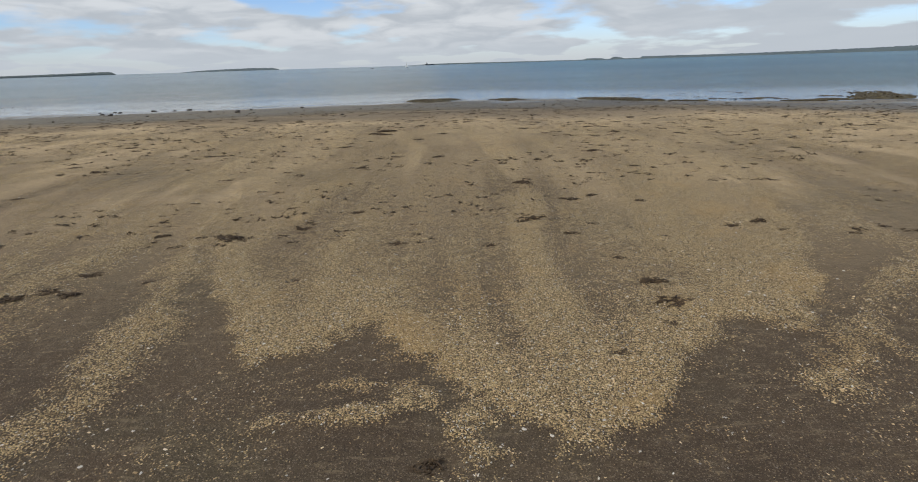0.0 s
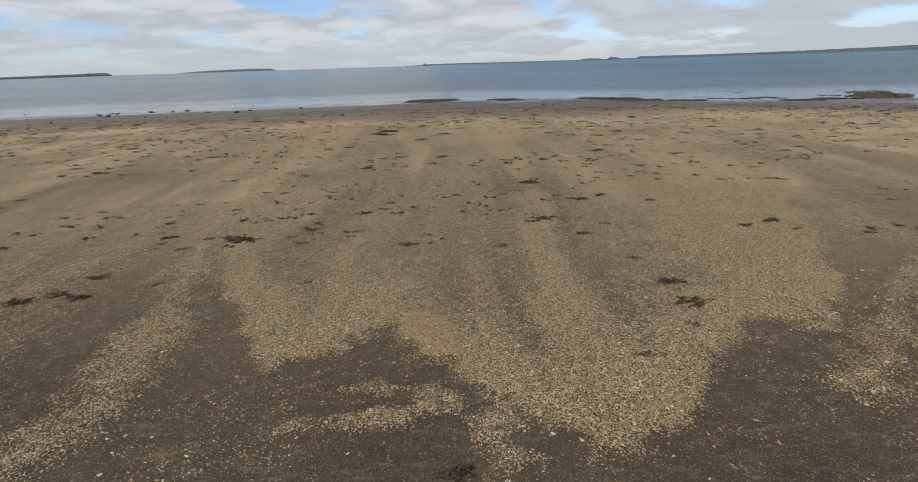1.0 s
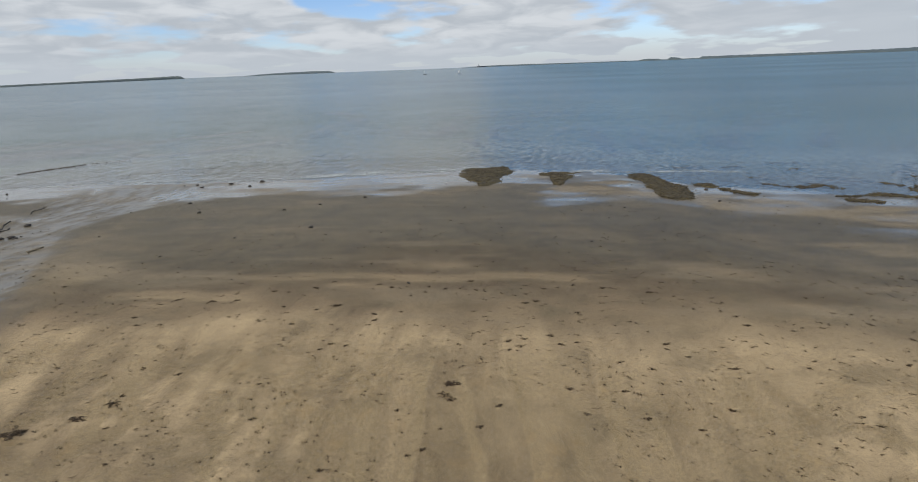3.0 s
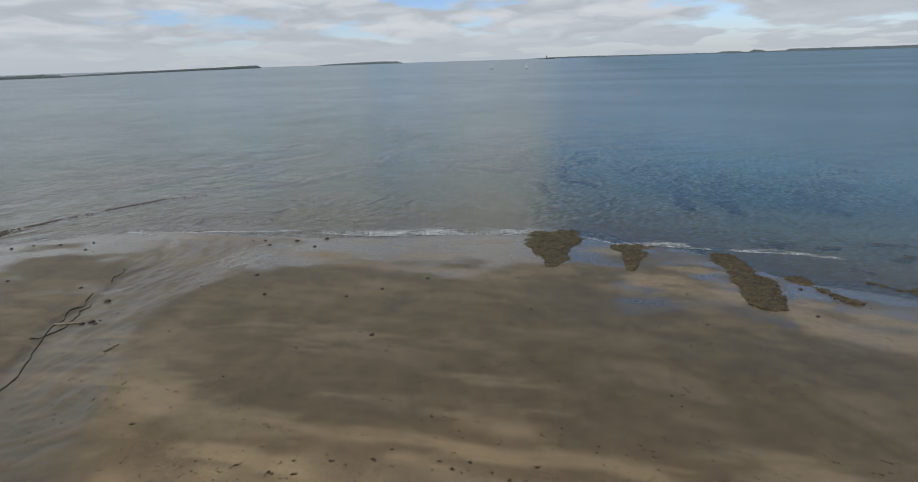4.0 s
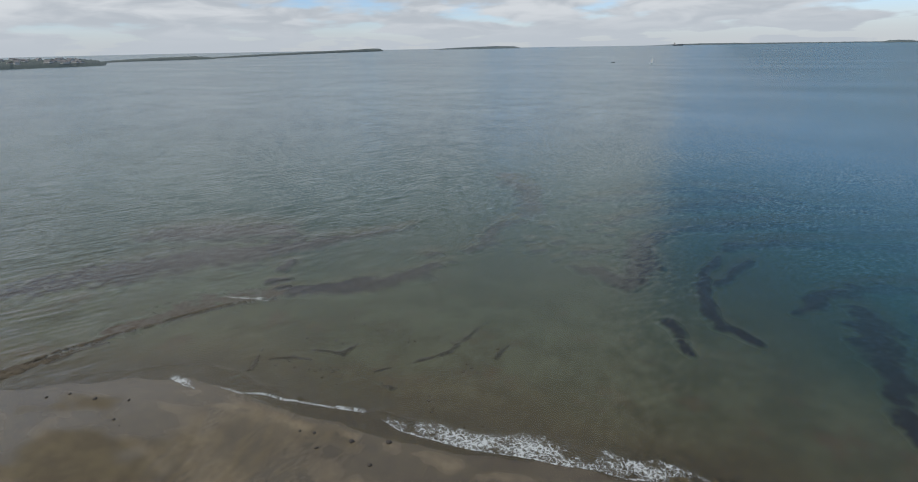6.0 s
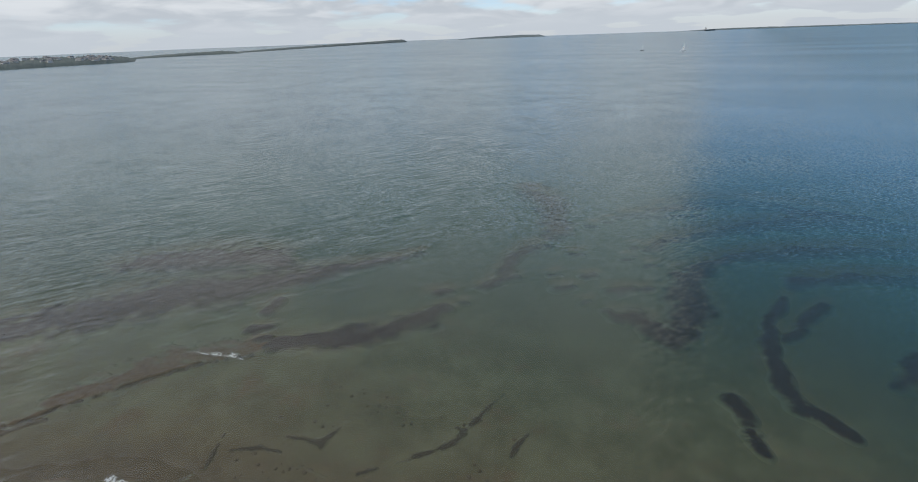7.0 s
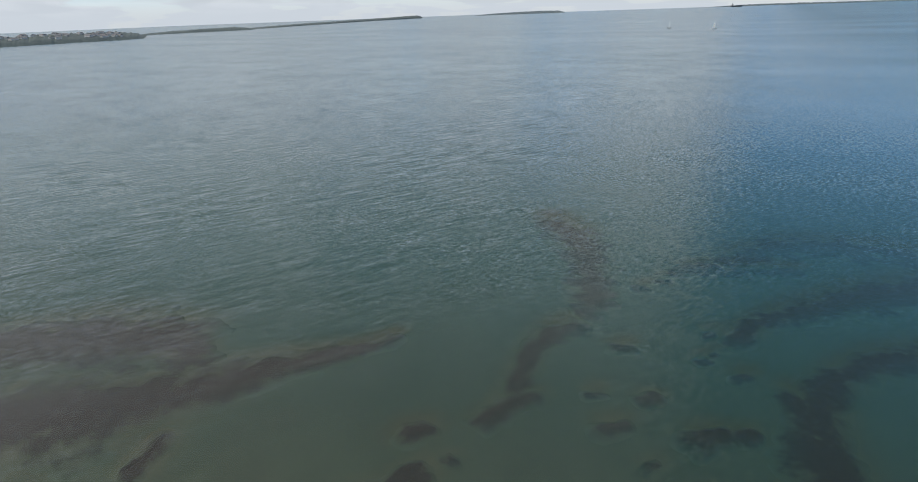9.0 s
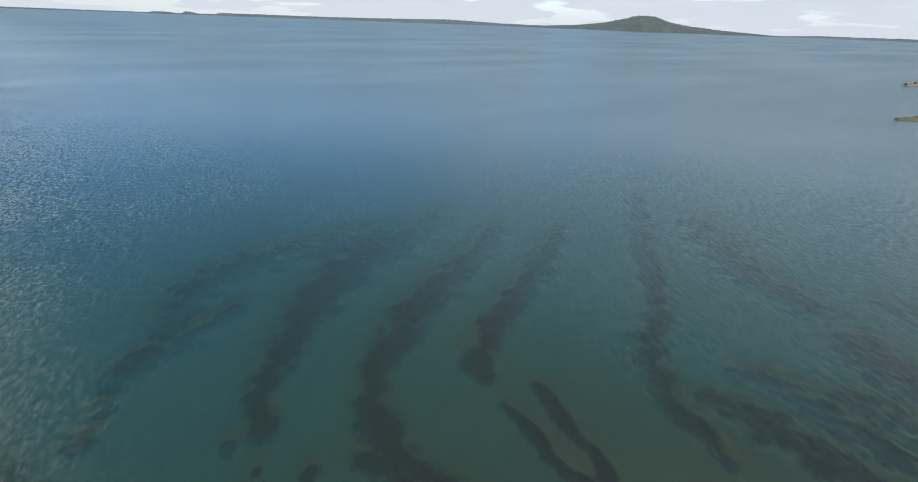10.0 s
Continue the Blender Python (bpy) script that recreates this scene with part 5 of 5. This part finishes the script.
def joined_copies(name, source, places, material_):
    """Many copies of small meshes in one mesh: places are (x, y, z, size, turn, kind)."""
    parts = [(coords(me), np.array([list(p.vertices) for p in me.polygons])) for me in source]
    vs, fs, n = [], [], 0
    for x, y, z, r, a, k in places:
        co, faces = parts[k]
        c, s_ = math.cos(a) * r, math.sin(a) * r
        vs.append(np.stack([co[:, 0] * c - co[:, 1] * s_ + x, co[:, 0] * s_ + co[:, 1] * c + y, co[:, 2] * r + z], -1))
        fs.append(faces + n)
        n += len(co)
    return mesh_of(name, np.concatenate(vs), np.concatenate(fs), material_, True)


def build_scraps():
    rng = random.Random(78)
    small = [strand_mesh(540 + k, 0.07, 7 + k, 0.010) for k in range(4)]
    places = []
    while len(places) < 3300:
        x, y = rng.uniform(-24, 30), 0.4 + 20 * rng.random() ** 1.25
        lane = float(fbm(np.array([x * 0.3]), np.array([y * 0.6]), 3, 92)[0])
        if lane < 0.42 or rng.random() < (y - 7) / 16 or abs(x - 2) > 4 + 1.0 * (y + 3.5):
            continue
        places.append((x, y, rest(x, y) - 0.003, rng.choice((0.45, 0.6, 0.8, 1.2)) * (0.75 + 0.027 * max(y, 0)), rng.uniform(-0.6, 0.6), rng.randrange(4)))
    while len(places) < 4700:
        x, y = rng.uniform(-32, 34), rng.uniform(13, 40)
        lane = float(fbm(np.array([x * 0.16]), np.array([y * 0.45]), 3, 93)[0])
        if lane < 0.47 or rng.random() < (y - 14) / 40 or float(shore_y(x)) - y < 4:
            continue
        places.append((x, y, rest(x, y) - 0.003, rng.choice((0.4, 0.6, 0.9, 1.4)), rng.uniform(-0.7, 0.7), rng.randrange(4)))
    tagged(new("seaweed_scraps", joined_copies("seaweed_scraps", small, places, WEED)), "scattered scraps of dark dried seaweed over the sand", "seaweed", kind="stuff")


build_scraps()


def half_shell():
    """A small ribbed bivalve half, hollow side down."""
    rows, cols = 5, 11
    vs, fs = [(0, 0, 0.12)], []
    for j in range(1, rows):
        u = j / (rows - 1)
        for i in range(cols):
            a = math.pi * (0.08 + 0.84 * i / (cols - 1))
            r = u * (1 + 0.05 * (i % 2))
            vs.append((r * math.cos(a) * 0.9, r * math.sin(a), 0.12 + 0.42 * math.sin(math.pi * min(u, 0.98) * 0.75) - 0.42 * u * u + 0.03 * (i % 2) * u))
    n = len(vs)
    vs += [(x, y, z - 0.06) for x, y, z in vs]
    for i in range(cols - 1):
        fs.append((0, 1 + i, 2 + i, 2 + i))
    for j in range(rows - 2):
        for i in range(cols - 1):
            b = 1 + j * cols + i
            fs.append((b, b + cols, b + cols + 1, b + 1))
    fs = [f[:3] if f[2] == f[3] else f for f in fs]
    fs += [tuple(n + i for i in reversed(f)) for f in fs]
    me = bpy.data.meshes.new("shell")
    me.from_pydata(vs, [], fs)
    me.materials.append(SHELL)
    return me


def build_shells():
    rng = random.Random(79)
    me = half_shell()
    known = [(2.62, -1.83), (2.95, -1.86), (3.92, -1.86), (4.02, -1.9), (3.58, -1.62), (4.32, -2.0), (3.1, -1.55), (5.35, -1.1), (4.2, -1.1)]
    for k in range(170):
        x, y = known[k] if k < len(known) else (rng.gauss(3.7, 2.0), -2.3 + 6 * rng.random() ** 1.6)
        ob = new("shell", me)
        r = rng.uniform(0.006, 0.013)
        ob.matrix_world = pose(x, y, rest(x, y) - 0.001, rng.uniform(-15, 15), rng.uniform(-15, 15), rng.uniform(0, 360)) @ Matrix.Scale(r, 4)
        tagged(ob, "small bleached white half shell on the sand", "shell", "scattered shells")
    # chips too many to count
    n = 210000
    gen = np.random.default_rng(5)
    y = -2.45 + 5.0 * gen.random(n) ** 2.2
    x = 3.7 + (2.6 + 0.95 * (y + 2.4)) * gen.uniform(-1, 1, n)
    ok = gen.random(n) < 0.008 + 0.992 * grit_cover(x, y)
    x, y = x[ok], y[ok]
    n = len(x)
    z = lie_z(x, y)
    base = np.array([(-1, -0.7, 0), (1, -0.6, 0), (0.7, 0.8, 0.05), (-0.8, 0.6, 0), (0.05, 0.0, 0.55)])
    tris = np.array([(0, 1, 4), (1, 2, 4), (2, 3, 4), (3, 0, 4)])
    a, r = gen.uniform(0, 6.283, n), gen.gamma(3.0, 0.00075, n) + 0.0012
    sx, sy = r * gen.uniform(0.8, 1.5, n), r * gen.uniform(0.5, 1.0, n)
    px = base[None, :, 0] * sx[:, None]
    py = base[None, :, 1] * sy[:, None]
    vx = px * np.cos(a)[:, None] - py * np.sin(a)[:, None] + x[:, None]
    vy = px * np.sin(a)[:, None] + py * np.cos(a)[:, None] + y[:, None]
    vz = base[None, :, 2] * r[:, None] * gen.uniform(0.5, 1.6, n)[:, None] + z[:, None]
    verts = np.stack([vx, vy, vz], -1).reshape(-1, 3)
    faces = (tris[None] + 5 * np.arange(n)[:, None, None]).reshape(-1, 3)
    tagged(new("shell_grit", mesh_of("shell_grit", verts, faces, CHIPS, False)), "drifts of cream and tan broken shell on dark sand", "shell grit", kind="stuff")


build_shells()


def build_stones():
    rng = random.Random(80)
    kinds = []
    for k in range(5):
        bm = bmesh.new()
        bmesh.ops.create_icosphere(bm, subdivisions=2, radius=1.0)
        for v in bm.verts:
            v.co *= 0.85 + 0.35 * noise.noise(v.co * 1.3 + Vector((k * 7, 0, 0)))
            v.co.z = v.co.z * 0.55
        me = bpy.data.meshes.new("stone")
        bm.to_mesh(me)
        bm.free()
        me.polygons.foreach_set("use_smooth", [True] * len(me.polygons))
        me.materials.append(STONE)
        kinds.append(me)
    spots = [(-22.16, 46.5, .34), (-24.85, 45.33, .30), (-8.61, 36.92, .24), (-9.2, 26.69, .26), (-31.0, 28.68, .3), (-22.89, 35.38, .22), (-19.76, 31.61, .26), (-42.96, 30.57, .2), (-35.2, 30.29, .2), (-11.38, 34.13, .2), (-22.07, 43.77, .24), (-13.46, 32.28, .2),
             (-28.9, 25.4, .3), (-29.3, 25.0, .22), (-28.4, 25.2, .2), (-26.9, 43.6, .2), (-28.2, 44.9, .22), (-29.4, 44.6, .16), (-46, 41.5, .22), (-49, 40.4, .26), (-52, 40, .2), (-53.4, 38.8, .22), (-44.5, 39.2, .2), (-79.8, 53, .8), (19.2, 40.4, .22), (18.4, 35.2, .2)]
    while len(spots) < 72:
        x, y = rng.uniform(-45, 26), rng.uniform(16, 46)
        if float(shore_y(x)) - y < 1.0:
            continue
        spots.append((x, y, rng.choice((0.04, 0.06, 0.08, 0.11))))
    for x, y, r in spots:
        r *= 0.85
        ob = new("stone", kinds[rng.randrange(5)])
        ob.matrix_world = pose(x, y, rest(x, y) + r * 0.12, rng.uniform(-10, 10), rng.uniform(-10, 10), rng.uniform(0, 360)) @ Matrix.Diagonal((r * rng.uniform(0.9, 1.3), r * rng.uniform(0.7, 1.0), r, 1))
        tagged(ob, "dark weathered stone half sunk in wet sand", "stone", "beach stones")


build_stones()


def driftwood(x, y, turn, length, label):
    rng = random.Random(int(length * 100))
    root = new("driftwood")
    a, b = (-length / 2, 0, 0.03), (length / 2, 0.1, 0.06)
    part("trunk", pole_mesh("trunk", a, b, 0.075, WOOD, 9), root)
    for k in range(3):
        u = rng.uniform(-0.3, 0.45) * length
        part("twig", pole_mesh("twig", (u, 0.03, 0.05), (u + rng.uniform(0.1, 0.5), rng.choice((-1, 1)) * rng.uniform(0.25, 0.5), 0.10), 0.03, WOOD, 6), root)
    root.matrix_world = pose(x, y, rest(x, y), 0, 0, turn)
    return tagged(root, label, "driftwood")


driftwood(-30.1, 24.75, 14, 1.8, "pale bleached driftwood branch beside the stream")
driftwood(-24.2, 22.4, 70, 0.9, "short grey driftwood stick in the stream bed")


def bank_lip(pts, seed, label):
    """The cut edge of the stream bank: a low ragged lip of wet sand."""
    rng = random.Random(seed)
    n = 90
    u = np.linspace(0, 1, n)
    x = np.interp(u, np.linspace(0, 1, len(pts)), [p[0] for p in pts]) + 0.9 * (fbm(u * 7, 0 * u, 5, seed) - 0.5)
    y = np.interp(u, np.linspace(0, 1, len(pts)), [p[1] for p in pts]) + 0.3 * (fbm(u * 14, 0 * u + 9, 4, seed + 1) - 0.5)
    tx, ty = np.gradient(x), np.gradient(y)
    k = np.hypot(tx, ty)
    nx, ny = -ty / k, tx / k
    w = (0.003 + 0.032 * fbm(u * 30, 0 * u + 3, 3, seed + 2)) * np.minimum(1, np.minimum(u, 1 - u) * 12 + 0.1)
    base = ground_z(x, y)
    rows = []
    for off, up in ((-1.0, -0.03), (-0.5, 0.05), (0.4, 0.06), (1.0, -0.03)):
        rows.append(np.stack([x + nx * w * off, y + ny * w * off, base + up * (0.6 + 0.8 * fbm(u * 40, 0 * u + off, 2, seed + 4))], -1))
    idx = np.arange(4 * n).reshape(4, n)
    faces = np.stack([idx[:-1, :-1], idx[:-1, 1:], idx[1:, 1:], idx[1:, :-1]], -1).reshape(-1, 4)
    return tagged(new("stream_bank", mesh_of("stream_bank", np.concatenate(rows), faces, BANK, True)), label, "stream bank", kind="structure")


bank_lip([(-25.8, 17.0), (-28.2, 20.6), (-30.3, 23.6), (-31.6, 25.6), (-32.0, 27.2), (-32.9, 29.4)], 901, "dark undercut edge of the stream bank in wet sand")
bank_lip([(-29.9, 22.3), (-30.0, 24.6), (-30.9, 26.4), (-31.7, 28.2)], 902, "thin dark branch of the stream bank")
bank_lip([(-34.2, 32.0), (-34.8, 33.6), (-35.3, 34.8)], 903, "short dark cut edge in the wet sand")
